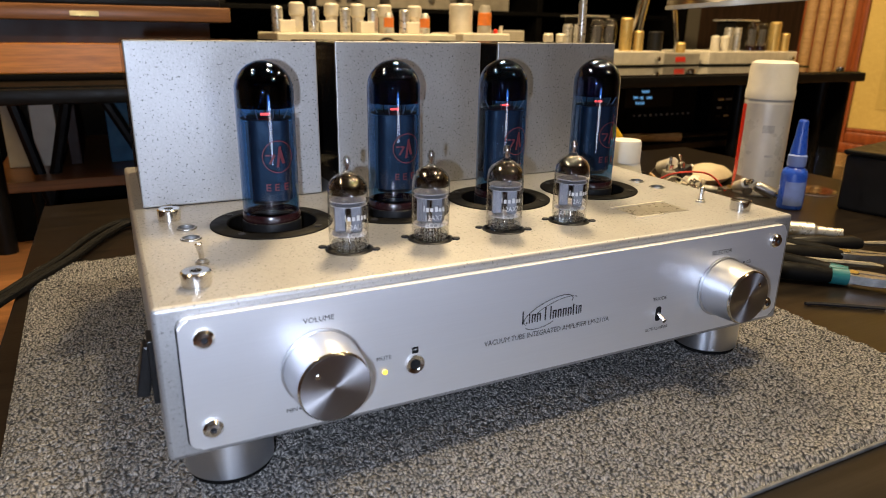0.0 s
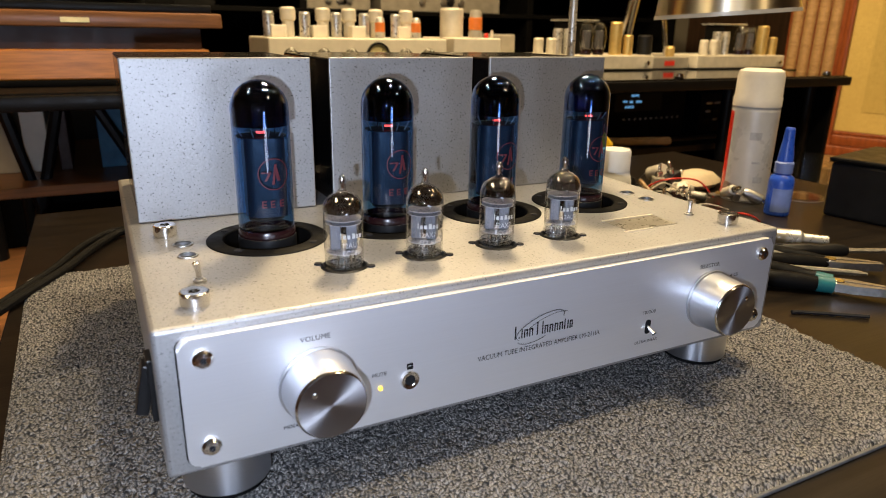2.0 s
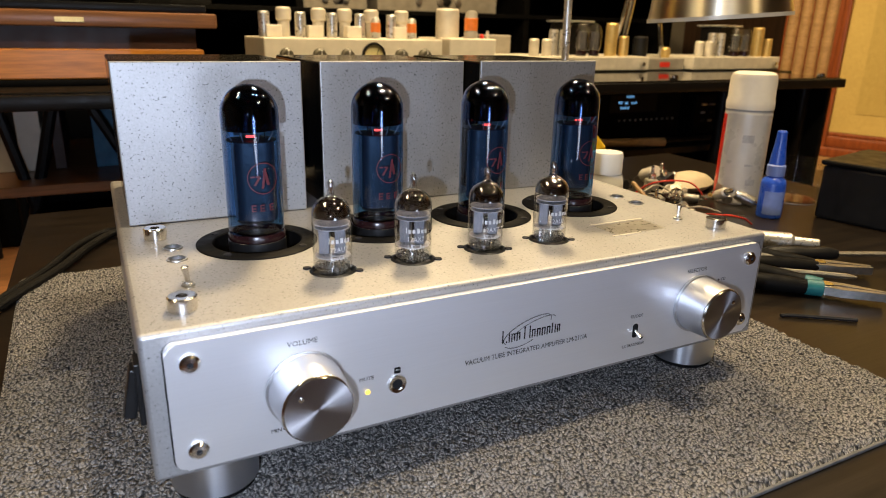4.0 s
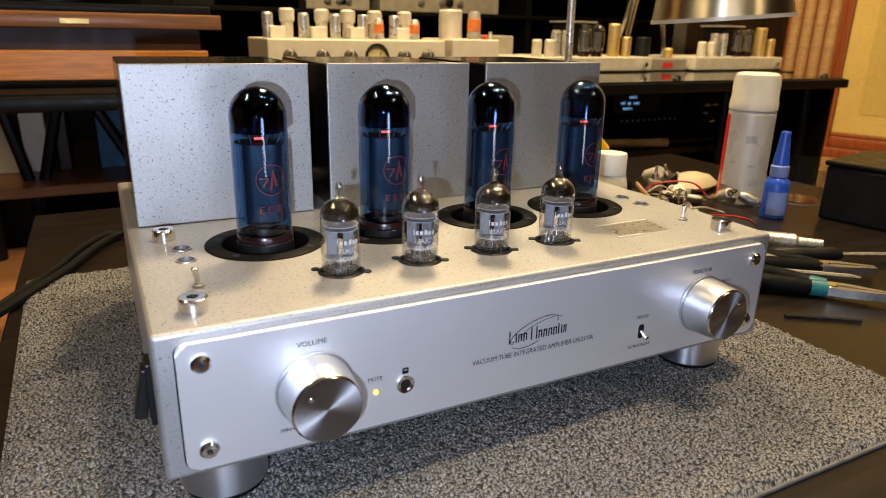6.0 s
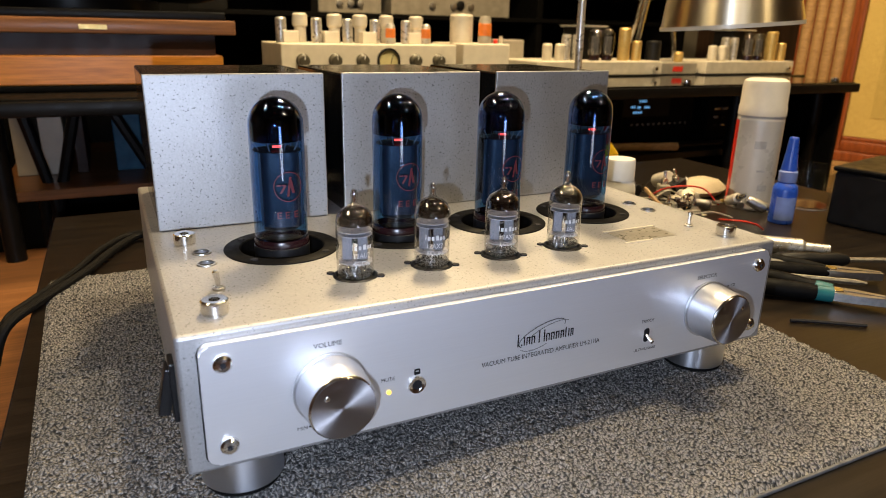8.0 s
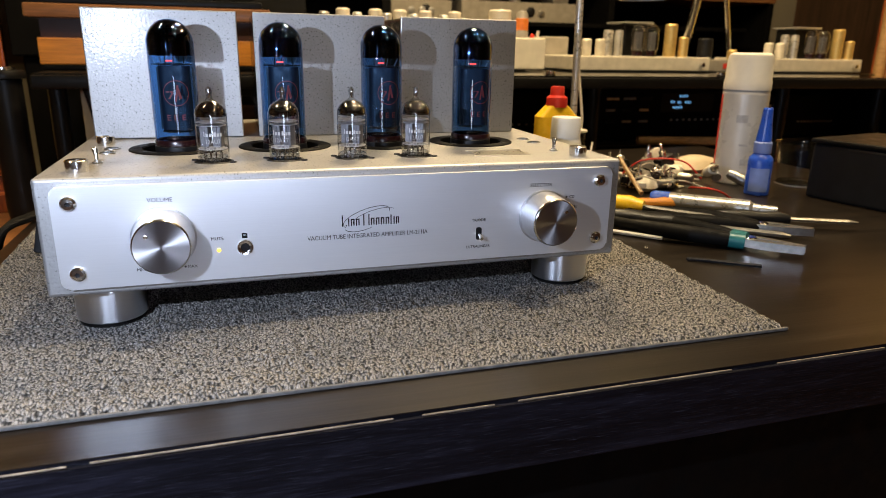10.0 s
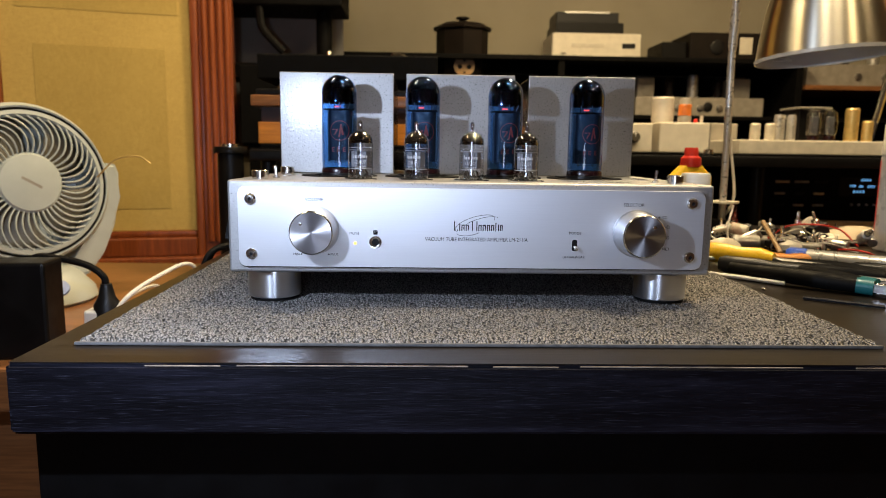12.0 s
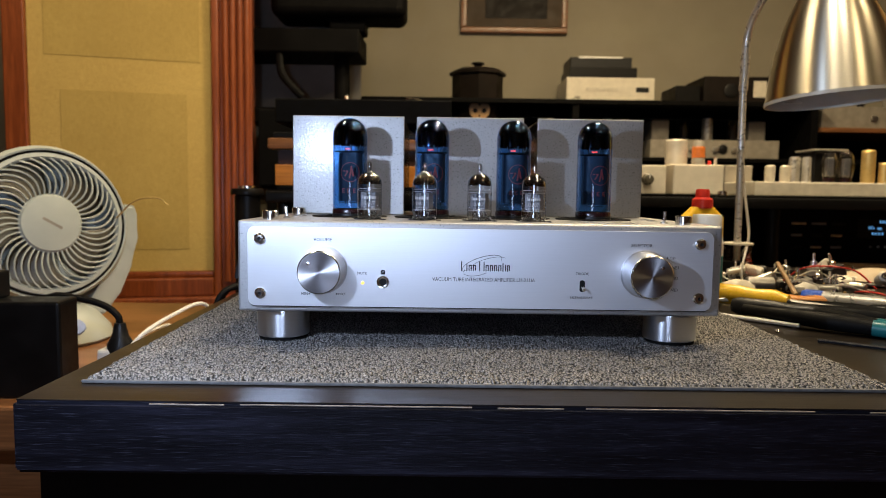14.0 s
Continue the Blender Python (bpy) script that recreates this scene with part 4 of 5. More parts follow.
def screwdriver(x, y, z, rz, length, handle, shaft, colour, label, hr=0.011):
    t = thing("screwdriver", x, y, z, rz, label, "screwdriver")
    h = lathe([(0, 0), (hr * 0.75, 0.001), (hr, 0.008), (hr, handle * 0.45), (hr * 0.82, handle * 0.62), (hr * 0.95, handle * 0.85), (hr * 0.6, handle), (0, handle)], 12, "X", (0, 0, hr))
    part("handle", h, colour, t)
    part("shaft", rod([(handle - 0.002, 0, hr), (length - 0.01, 0, hr * 0.9), (length, 0, hr * 0.85)], shaft, 8, None, (1, 1, 0.5)), STEEL, t, "steel shaft")
    return t


def pliers(x, y, z, rz, grip, label, tip=None, spread=0.020):
    t = thing("pliers", x, y, z, rz, label, "pliers")
    for s in (-1, 1):
        pts = bend([(0, 0.004 * s, 0.009), (0.03, 0.010 * s, 0.010), (0.07, spread * s, 0.011), (0.115, spread * 0.95 * s, 0.011), (0.140, spread * 0.6 * s, 0.010)], 6)
        part("handle", rod(pts, 0.0078, 14, None, [0.75 + 0.35 * math.sin(math.pi * min(1, k / 18)) for k in range(len(pts))]), grip, t, "rubber coated handle")
        jaw = prism([(0.0, 0.001 * s), (-0.016, 0.002 * s), (-0.052, 0.0006 * s), (-0.054, 0.004 * s), (-0.018, 0.0105 * s), (0.002, 0.0095 * s)][::s], 0.008)
        part("jaw", place(jaw, Matrix.Translation((0, 0, 0.005))), STEEL, t, "bare steel jaw")
        if tip:
            part("grip_tip", rod([pts[0], pts[3]], 0.0080, 12), tip, t, "teal grip collar")
    part("pivot", lathe([(0, 0.014), (0.0055, 0.014), (0.0062, 0.013), (0.0062, 0.003)], 18, "Z", (-0.004, 0, 0)), CHROME, t)
    return t


screwdriver(0.300, 0.288, 0.752, -48, 0.19, 0.105, 0.003, YELLOW, "yellow-handled screwdriver lying on the bench", 0.0125)
pliers(0.400, 0.075, 0.750, 128, RUBBER, "black-handled pliers with teal jaw covers", TEALP, 0.017)
pliers(0.455, 0.120, 0.750, 140, RUBBER, "black-handled pliers lying on the bench", None, 0.016)
screwdriver(0.300, 0.200, 0.751, -38, 0.20, 0.095, 0.003, BLACKP, "black-handled screwdriver on the bench", 0.010)
screwdriver(0.430, 0.165, 0.751, -22, 0.16, 0.085, 0.0028, BLACKP, "black-handled screwdriver beside the pliers", 0.0095)
screwdriver(0.455, 0.235, 0.751, 172, 0.15, 0.080, 0.0030, ORANGEW, "screwdriver with a brown wooden handle", 0.0085)
pen = thing("test_probe", 0.412, 0.260, 0.751, -43, "silver-white tube with a blue end", "tool")
part("barrel", lathe([(0, 0.022), (0.0100, 0.022), (0.0105, 0.024), (0.0105, 0.115), (0.007, 0.119), (0.0062, 0.145), (0, 0.146)], 24, "X", (0, 0, 0.011)), SILVERCAN, pen, "bright metal barrel")
part("blue_end", lathe([(0, 0), (0.0085, 0.001), (0.0108, 0.005), (0.0108, 0.024)], 24, "X", (0, 0, 0.011)), BLUEP, pen)
stick = solo("wooden_stick", rod([(0.452, 0.400, 0.790), (0.430, 0.305, 0.758)], 0.0030, 8), TANW, "thin pale wooden stick leaning in the clutter", "stick")
solo("white_lead", rod(bend([(0.262, 0.200, 0.753), (0.290, 0.170, 0.753), (0.335, 0.120, 0.7535)]), 0.0022, 8), WHITEP, "thin white wire lying on the bench", "wire")
solo("red_lead", rod(bend([(0.520, 0.325, 0.757), (0.505, 0.300, 0.764), (0.515, 0.280, 0.766), (0.530, 0.272, 0.762), (0.548, 0.275, 0.7525)]), 0.0013, 8), REDP, "thin looping red wire", "wire")
solo("red_lead", rod(bend([(0.475, 0.430, 0.760), (0.500, 0.410, 0.784), (0.560, 0.400, 0.782), (0.590, 0.390, 0.756)]), 0.0013, 8), REDP, "thin red wire arching over small parts", "wire")
solo("hex_key", rod(bend([(0.318, 0.056, 0.752), (0.330, 0.050, 0.752), (0.372, 0.020, 0.752)], 4), 0.0018, 6), DARKMETAL, "small black hexagon key", "tool")
solo("steel_bead", lathe([(0, 0), (0.0015, 0.0003), (0.0025, 0.0018), (0.0015, 0.0034), (0, 0.0036)], 14, "Z", (0.302, 0.098, 0.7503)), CHROME, "tiny bright metal bead on the bench", "bead")

# black case at the bench's end
cs = thing("black_case", 0.762, 0.200, 0.75, 12, "black metal case with a raised lid edge", "case")
part("case_body", box(-0.075, 0.075, -0.06, 0.09, 0.0, 0.074, 0.004), BLACKP, cs)
part("case_lid", box(-0.078, 0.078, -0.063, 0.093, 0.0744, 0.081, 0.003), BLACKM, cs)
part("case_knob", lathe([(0.014, 0.081), (0.014, 0.089), (0.010, 0.092), (0, 0.092)], 20), BLACKP, cs)


def component(kind, x, y, z, rz, tilt, s):
    if kind == "can":
        t = thing("capacitor", x, y, z + 0.009 * s, rz, "small loose capacitor in the parts heap", "component", "loose parts on the bench", "", 0, tilt)
        part("body", lathe([(0, 0), (0.008 * s, 0.0005), (0.009 * s, 0.002), (0.009 * s, 0.028 * s), (0.0075 * s, 0.030 * s), (0, 0.030 * s)], 18, "X", (-0.015 * s, 0, 0)), random.choice((SILVERCAN, BLACKP, IVORY, STEEL)), t)
        for d in (-0.003, 0.003):
            part("lead", rod(bend([(0.015 * s, d, 0), (0.024 * s, d * 1.5, 0.002), (0.033 * s, d * 3, -0.004 * s)], 4), 0.0006, 5), STEEL, t)
    elif kind == "plug":
        t = thing("plug", x, y, z + 0.007 * s, rz, "loose metal plug with a plastic sleeve", "component", "loose parts on the bench", "", 0, tilt)
        part("sleeve", lathe([(0, 0), (0.005 * s, 0), (0.0075 * s, 0.006), (0.0075 * s, 0.026 * s), (0.005 * s, 0.028 * s)], 16, "X"), random.choice((BLACKP, IVORY, STEEL)), t)
        part("pin", lathe([(0.0035 * s, 0.027 * s), (0.0035 * s, 0.040 * s), (0.002 * s, 0.043 * s), (0, 0.044 * s)], 12, "X"), CHROME, t)
    elif kind == "switch":
        t = thing("loose_switch", x, y, z, rz, "loose switch with metal lugs", "component", "loose parts on the bench", "", 0, tilt)
        part("body", box(-0.011 * s, 0.011 * s, -0.007 * s, 0.007 * s, 0.001, 0.015 * s, 0.0015), random.choice((BLACKP, GREYBOX, BAKELITE)), t)
        part("bush", lathe([(0.0045 * s, 0.015 * s), (0.0045 * s, 0.022 * s), (0.002 * s, 0.023 * s), (0.0018 * s, 0.032 * s), (0, 0.033 * s)], 14), CHROME, t)
        for d in (-0.006, 0, 0.006):
            part("lug", box(d - 0.001, d + 0.001, -0.0105 * s, -0.007 * s, 0.004, 0.0048), GOLDCAN, t)
    else:
        t = thing("bracket", x, y, z, rz, "small bent sheet metal bracket", "component", "loose parts on the bench", "", tilt, 0)
        b = box(-0.014 * s, 0.014 * s, -0.006, 0.006, 0.0, 0.0012)
        b = box(0.0128 * s, 0.014 * s, -0.006, 0.006, 0.0012, 0.018 * s, 0, 2, b)
        part("sheet", b, random.choice((STEEL, CHROME, IVORY)), t)
        part("nut", lathe([(0.002, 0.0012), (0.004, 0.0012), (0.004, 0.004), (0.002, 0.004)], 6), GOLDCAN, t)


random.seed(11)
for k in range(46):
    u = random.random()
    px = 0.40 + 0.20 * random.random() + 0.02 * u
    py = 0.335 + 0.20 * random.random()
    if math.hypot(px - 0.652, py - 0.383) < 0.055 or math.hypot(px - 0.321, py - 0.352) < 0.05 or math.hypot(px - 0.507, py - 0.637) < 0.05 or math.hypot(px - 0.612, py - 0.300) < 0.04:
        continue
    component(random.choice(("can", "plug", "switch", "bracket")), px, py, 0.7505 + (0.013 if k % 3 == 0 else 0.0), random.uniform(0, 360), random.uniform(-25, 25) if k % 3 == 0 else 0, random.uniform(0.7, 1.25))
for k in range(9):
    cx, cy = 0.42 + 0.15 * random.random(), 0.33 + 0.16 * random.random()
    a = random.uniform(0, 6.28)
    pts = [(cx + 0.012 * q * math.cos(a + 0.25 * q) * (1 + 0.2 * k % 3), cy + 0.012 * q * math.sin(a + 0.25 * q), 0.756 + 0.018 * math.sin(math.pi * q / 5) * random.uniform(0.6, 1.3)) for q in range(6)]
    if all(math.hypot(p[0] - 0.646, p[1] - 0.385) > 0.04 and math.hypot(p[0] - 0.612, p[1] - 0.300) > 0.025 for p in pts):
        lead_m, lead_l = ((WHITEP, "white"), (RUBBER, "black"), (IVORY, "ivory"))[k % 3]
        solo("wire_offcut", rod(bend(pts, 5), 0.0011, 6), lead_m, "short curved " + lead_l + " wire among loose parts", "wire", "wire offcuts on the bench")
for k, (nx, ny, mtl) in enumerate(((0.385, 0.372, CREAM), (0.470, 0.352, WHITEP), (0.575, 0.445, CREAM))):
    nb = lathe([(0, 0), (0.012, 0.001), (0.018, 0.006), (0.015, 0.013), (0.007, 0.018), (0, 0.017)], 9)
    for v in nb.verts:
        v.co += 0.0022 * Vector((math.sin(900 * v.co.y + k), math.sin(700 * v.co.x), 0.4 * math.sin(800 * v.co.x * v.co.y)))
    solo("crumpled_tissue", place(nb, pose(nx, ny, 0.7508, 0, 0, 40 * k) @ Matrix.Diagonal((1.3, 0.9, 1, 1))), mtl, "small crumpled pale tissue among the parts", "tissue", "tissues on the bench")
ck = thing("plastic_wedge", 0.425, 0.415, 0.75, 30, "clear folded plastic blister standing in the clutter", "packaging")
part("fold", place(prism([(-0.022, 0), (0.022, 0), (0.004, 0.052), (-0.004, 0.050)], 0.0006), pose(0, 0, 0.0005, 78, 0, 0)), JARGLASS, ck)
part("fold", place(prism([(-0.022, 0), (0.022, 0), (0.004, 0.050)], 0.0006), pose(0, 0.02, 0.0005, 100, 0, 20)), JARGLASS, ck)
part("wire_edge", rod(bend([(-0.026, -0.004, 0.001), (-0.030, -0.002, 0.03), (-0.012, 0.004, 0.062)]), 0.0014, 6), WHITEP, ck)
solo("paper_bag", place(lathe([(0, 0), (0.038, 0.002), (0.046, 0.010), (0.034, 0.020), (0.014, 0.026), (0, 0.025)], 14), pose(0.640, 0.475, 0.7503, 0, 0, 20) @ Matrix.Diagonal((1.3, 0.8, 1, 1))), BEIGEB, "crumpled cream paper bag", "paper bag")

# mains lead of the amplifier
solo("power_cable", rod(bend([(-0.120, 0.340, 0.812), (-0.150, 0.46, 0.775), (-0.197, 0.536, 0.758), (-0.227, 0.496, 0.757), (-0.257, 0.423, 0.757), (-0.296, 0.350, 0.756), (-0.316, 0.318, 0.750), (-0.328, 0.312, 0.720), (-0.345, 0.330, 0.660), (-0.372, 0.372, 0.6206)]), 0.0042, 10), RUBBER, "thick black mains cable curving off the bench", "cable")
solo("signal_cable", rod(bend([(-0.110, 0.340, 0.806), (-0.160, 0.47, 0.770), (-0.205, 0.545, 0.7575), (-0.240, 0.502, 0.757), (-0.268, 0.426, 0.757), (-0.300, 0.362, 0.7555), (-0.318, 0.335, 0.749), (-0.330, 0.330, 0.715), (-0.348, 0.350, 0.655), (-0.378, 0.395, 0.6200)]), 0.0036, 10), RUBBER, "black cable running beside the mains cable", "cable")


# ---- the rack behind the bench ----
rack = thing("equipment_rack", 0, 0, 0, 0, "long black rack with a glass top and equipment", "rack")
part("turntable_shelf", box(-0.405, 0.0396, 0.885, 1.60, 0.872, 0.886, 0.002), MATTBLACK, rack)
part("top_shelf", box(0.0404, 1.62, 0.885, 1.60, 0.872, 0.886, 0.002), GLOSSBLACK, rack, "glossy black top shelf")
part("rear_shelf", box(1.6204, 1.785, 1.16, 1.60, 0.872, 0.886, 0.002), GLOSSBLACK, rack)
part("front_rail", box(-0.405, 1.62, 0.870, 0.8846, 0.860, 0.883, 0.003), BLACKM, rack)
part("middle_shelf", box(0.20, 1.60, 1.08, 1.55, 0.700, 0.714, 0.002), BLACKM, rack)
part("wooden_shelf", box(-0.405, 0.045, 1.02, 1.55, 0.700, 0.718, 0.002), BROWNW, rack, "brown wooden lower shelf")
part("low_shelf", box(-0.405, 1.60, 1.06, 1.55, 0.42, 0.44, 0.002), BLACKM, rack)
part("side_panel", box(1.602, 1.618, 0.905, 1.57, 0.0, 0.8718, 0.002), MATTBLACK, rack)
part("back_panel", box(0.22, 1.60, 1.578, 1.592, 0.0, 0.8718), BLACKM, rack)
for x in (-0.385, 0.05, 0.22, 0.72, 1.26, 1.58):
    for y in (0.960, 1.56):
        part("post", lathe([(0.016, 0.0), (0.016, 0.8718)], 16, "Z", (x, y, 0)), BLACKM, rack)
for a, b in (((-0.36, 1.09, 0.86), (-0.28, 1.09, 0.45)), ((-0.27, 1.09, 0.86), (-0.38, 1.09, 0.45)), ((-0.22, 1.09, 0.86), (-0.02, 1.09, 0.45)), ((-0.10, 1.09, 0.86), (-0.24, 1.09, 0.45))):
    part("brace", rod([a, b], 0.010, 8), BLACKM, rack)
for x in (0.58, 1.02, 1.56):
    part("shelf_cap", lathe([(0.010, 0.886), (0.011, 0.888), (0.010, 0.896), (0, 0.898)], 16, "Z", (x, 0.905, 0)), CHROME, rack)

# turntable on its wooden plinth
tt = thing("turntable", -0.245, 1.00, 0.8968, 0, "turntable on an orange and brown wooden plinth", "turntable")
part("lower_plinth", box(-0.170, 0.225, 0.0, 0.36, 0.0, 0.048, 0.002), ORANGEW, tt, "orange varnished lower plinth")
part("base_board", box(-0.165, 0.230, -0.004, 0.35, -0.0104, -0.0004, 0.002), MATTBLACK, tt)
part("recess", box(-0.165, 0.215, 0.012, 0.34, 0.0484, 0.083), RECESS, tt)
part("upper_board", box(-0.185, 0.250, -0.006, 0.38, 0.0834, 0.108, 0.003), BROWNW, tt, "brown wooden top board")
part("name_plate", box(0.00, 0.042, -0.0072, -0.006, 0.090, 0.098, 0.0004), GOLDCAN, tt)
part("deck", box(-0.175, 0.235, 0.004, 0.36, 0.1084, 0.122, 0.002), BLACKM, tt)
part("platter", lathe([(0.150, 0.122), (0.150, 0.140), (0.146, 0.142), (0, 0.142)], 48, "Z", (-0.01, 0.18, 0)), BLACKM, tt)
part("dust_cover", box(-0.172, 0.235, 0.010, 0.36, 0.145, 0.200, 0.003), MATTBLACK, tt, "dark dust cover")
part("tonearm", rod(bend([(0.17, 0.28, 0.21), (0.16, 0.12, 0.212), (0.13, 0.05, 0.208)]), 0.004, 8), CHROME, tt)

# books and boxes under the turntable
for x0, x1, h, mtl, lab in ((-0.385, -0.352, 0.150, BEIGEB, "pale record sleeves"), (-0.34, -0.30, 0.140, CREAM, "cream card box"), (-0.285, -0.265, 0.150, RECESS, "dark red-brown book"), (-0.215, -0.165, 0.130, BOOKBLUE, "blue cloth-bound box"), (-0.150, -0.125, 0.145, IVORY, "ivory box"), (-0.10, -0.03, 0.09, BROWNW, "brown wooden box")):
    solo("storage_box", box(x0, x1, 1.16, 1.42, 0.7184, 0.7184 + h, 0.002), mtl, lab + " on the wooden shelf", "box", "boxes on the wooden shelf")


def tall_tube(x, y, z, r, h, m):
    return lathe([(0, z), (r, z), (r, z + h * 0.72), (r * 0.86, z + h * 0.88), (r * 0.45, z + h * 0.98), (0, z + h)], 20, "Z", (x, y, 0)), m


# preamplifier with a meter
pre = thing("meter_preamplifier", 0.342, 1.195, 0.886, 0, "cream preamplifier with round meter, knobs and tubes on top", "preamplifier")
part("case", box(-0.212, 0.212, 0.0, 0.20, 0.004, 0.078, 0.003), CREAM, pre)
part("meter_rim", lathe([(0.0235, 0), (0.0275, 0), (0.0285, 0.004), (0.0275, 0.008), (0.0235, 0.008)], 36, "Y", (0.035, 0, 0.042)), BLACKP, pre)
part("meter_dial", lathe([(0, 0.002), (0.0240, 0.002)], 36, "Y", (0.035, 0, 0.042)), DIAL, pre, "yellowed meter dial")
part("needle", rod([(0.035, -0.004, 0.022), (0.047, -0.004, 0.056)], 0.0008, 5), INK, pre)
for x in (-0.165, -0.092, -0.028, 0.103, 0.163):
    k = part("knob", lathe([(0.015, 0), (0.0155, 0.003), (0.013, 0.006), (0.012, 0.018), (0.010, 0.020), (0, 0.020)], 22, "Y", (x, 0, 0.042)), DARKKNOB, pre)
    part("knob_mark", box(x - 0.001, x + 0.001, -0.0208, -0.0198, 0.044, 0.053), PAPER, k)
for i, x in enumerate((-0.198, -0.150, -0.118, -0.070, -0.045, -0.008, 0.022, 0.058, 0.100, 0.135)):
    if i % 2:
        part("tube_shield", lathe([(0.013, 0.078), (0.013, 0.112), (0.017, 0.116), (0.017, 0.138), (0.012, 0.142), (0, 0.142)], 20, "Z", (x, 0.07, 0)), IVORY, pre)
    else:
        part("can", lathe([(0.012, 0.078), (0.012, 0.128), (0.010, 0.132), (0, 0.132)], 20, "Z", (x, 0.05, 0)), SILVERCAN, pre)
for x in (-0.178, -0.085, 0.005, 0.120):
    part("transformer", box(x - 0.020, x + 0.014, 0.03, 0.065, 0.078, 0.104, 0.002), CREAM, pre)
for x in (0.052, 0.143):
    part("orange_tube", lathe([(0.0110, 0.092), (0.0115, 0.093), (0.0115, 0.112), (0.0105, 0.113)], 18, "Z", (x, 0.028, 0)), ORANGET, pre, "orange sleeve on a tube")
    part("tube_foot", lathe([(0.012, 0.078), (0.012, 0.090), (0.0105, 0.093), (0.0105, 0.118), (0.007, 0.124), (0, 0.125)], 18, "Z", (x, 0.028, 0)), SILVERCAN, pre)

psu = thing("power_supply", 0.638, 1.195, 0.886, 0, "cream power supply box with a can and amber tube", "power supply")
part("case", box(-0.065, 0.066, 0.0, 0.18, 0.004, 0.0815, 0.003), CREAM, psu)
part("can", lathe([(0.029, 0.078), (0.029, 0.146), (0.026, 0.150), (0, 0.150)], 30, "Z", (-0.036, 0.07, 0)), IVORY, psu)
part("amber_sleeve", lathe([(0.0160, 0.100), (0.0165, 0.101), (0.0165, 0.128), (0.0155, 0.129)], 24, "Z", (0.008, 0.028, 0)), ORANGET, psu, "orange sleeve on the rectifier tube")
part("tube_foot", lathe([(0.017, 0.078), (0.017, 0.096), (0.0150, 0.100), (0.0150, 0.138), (0.011, 0.146), (0, 0.147)], 22, "Z", (0.008, 0.028, 0)), GREYBOX, psu)
part("pilot", lathe([(0.005, 0.078), (0.005, 0.090), (0, 0.093)], 12, "Z", (0.035, 0.02, 0)), REDP, psu)
part("stub", rod([(0.050, 0.02, 0.078), (0.051, 0.02, 0.100)], 0.004, 8), IVORY, psu)

side = thing("cabinet_box", 0.530, 1.38, 0.886, 0, "small dark brown metal box behind the preamplifier", "box")
part("case", box(0.255, 0.335, 0.0, 0.12, 0.002, 0.090, 0.004), GREYBOX, side)


def mono_amp(x0, x1, z, y=1.195):
    t = thing("tube_power_amplifier", (x0 + x1) / 2, y, z, 0, "ivory tube power amplifier with glass tubes and gold cans", "amplifier", "power amplifiers on the rack")
    w = (x1 - x0) / 2
    part("chassis", box(-w, w, 0.0, 0.20, 0.003, 0.040, 0.003), IVORY, t)
    for i, dx in enumerate((0.055, 0.095)):
        part("white_can", lathe([(0.012, 0.040), (0.013, 0.042), (0.013, 0.080), (0.010, 0.084), (0, 0.084)], 18, "Z", (-w + dx, 0.035, 0)), IVORY, t)
    for i, dx in enumerate((0.125, 0.142, 0.160)):
        part("can", lathe([(0.012, 0.040), (0.012, 0.098 + 0.006 * (i % 2)), (0.010, 0.108), (0, 0.108)], 18, "Z", (-w + dx, 0.05 + 0.02 * (i % 2), 0)), SILVERCAN, t)
    part("transformer", box(-w + 0.205, -w + 0.285, 0.10, 0.18, 0.040, 0.128, 0.005), BLACKM, t)
    part("frame_plate", box(-w + 0.200, -w + 0.290, 0.085, 0.19, 0.128, 0.133, 0.001), SILVERCAN, t)
    for dx in (0.218, 0.262):
        g = part("glass_tube", lathe([(0.014, 0.052), (0.018, 0.062), (0.020, 0.090), (0.017, 0.112), (0.010, 0.122), (0, 0.125)], 22, "Z", (-w + dx, 0.045, 0)), CLEAR, t, "clear glass tube")
        part("tube_base", lathe([(0.015, 0.040), (0.015, 0.054), (0, 0.054)], 20, "Z", (-w + dx, 0.045, 0)), BAKELITE, g)
        part("tube_plate", box(-w + dx - 0.009, -w + dx + 0.009, 0.038, 0.052, 0.058, 0.104, 0.002), GREYPLATE, g)
    part("gold_can", lathe([(0.017, 0.040), (0.017, 0.124), (0.014, 0.128), (0, 0.128)], 22, "Z", (-w + 0.325, 0.05, 0)), GOLDCAN, t)
    part("gold_can", lathe([(0.014, 0.040), (0.014, 0.090), (0.012, 0.094), (0, 0.094)], 22, "Z", (-w + 0.362, 0.04, 0)), GOLDCAN, t)
    part("terminal", lathe([(0.006, 0), (0.006, 0.012), (0, 0.014)], 12, "Y", (w - 0.03, 0.0, 0.020)), CHROME, t)
    return t


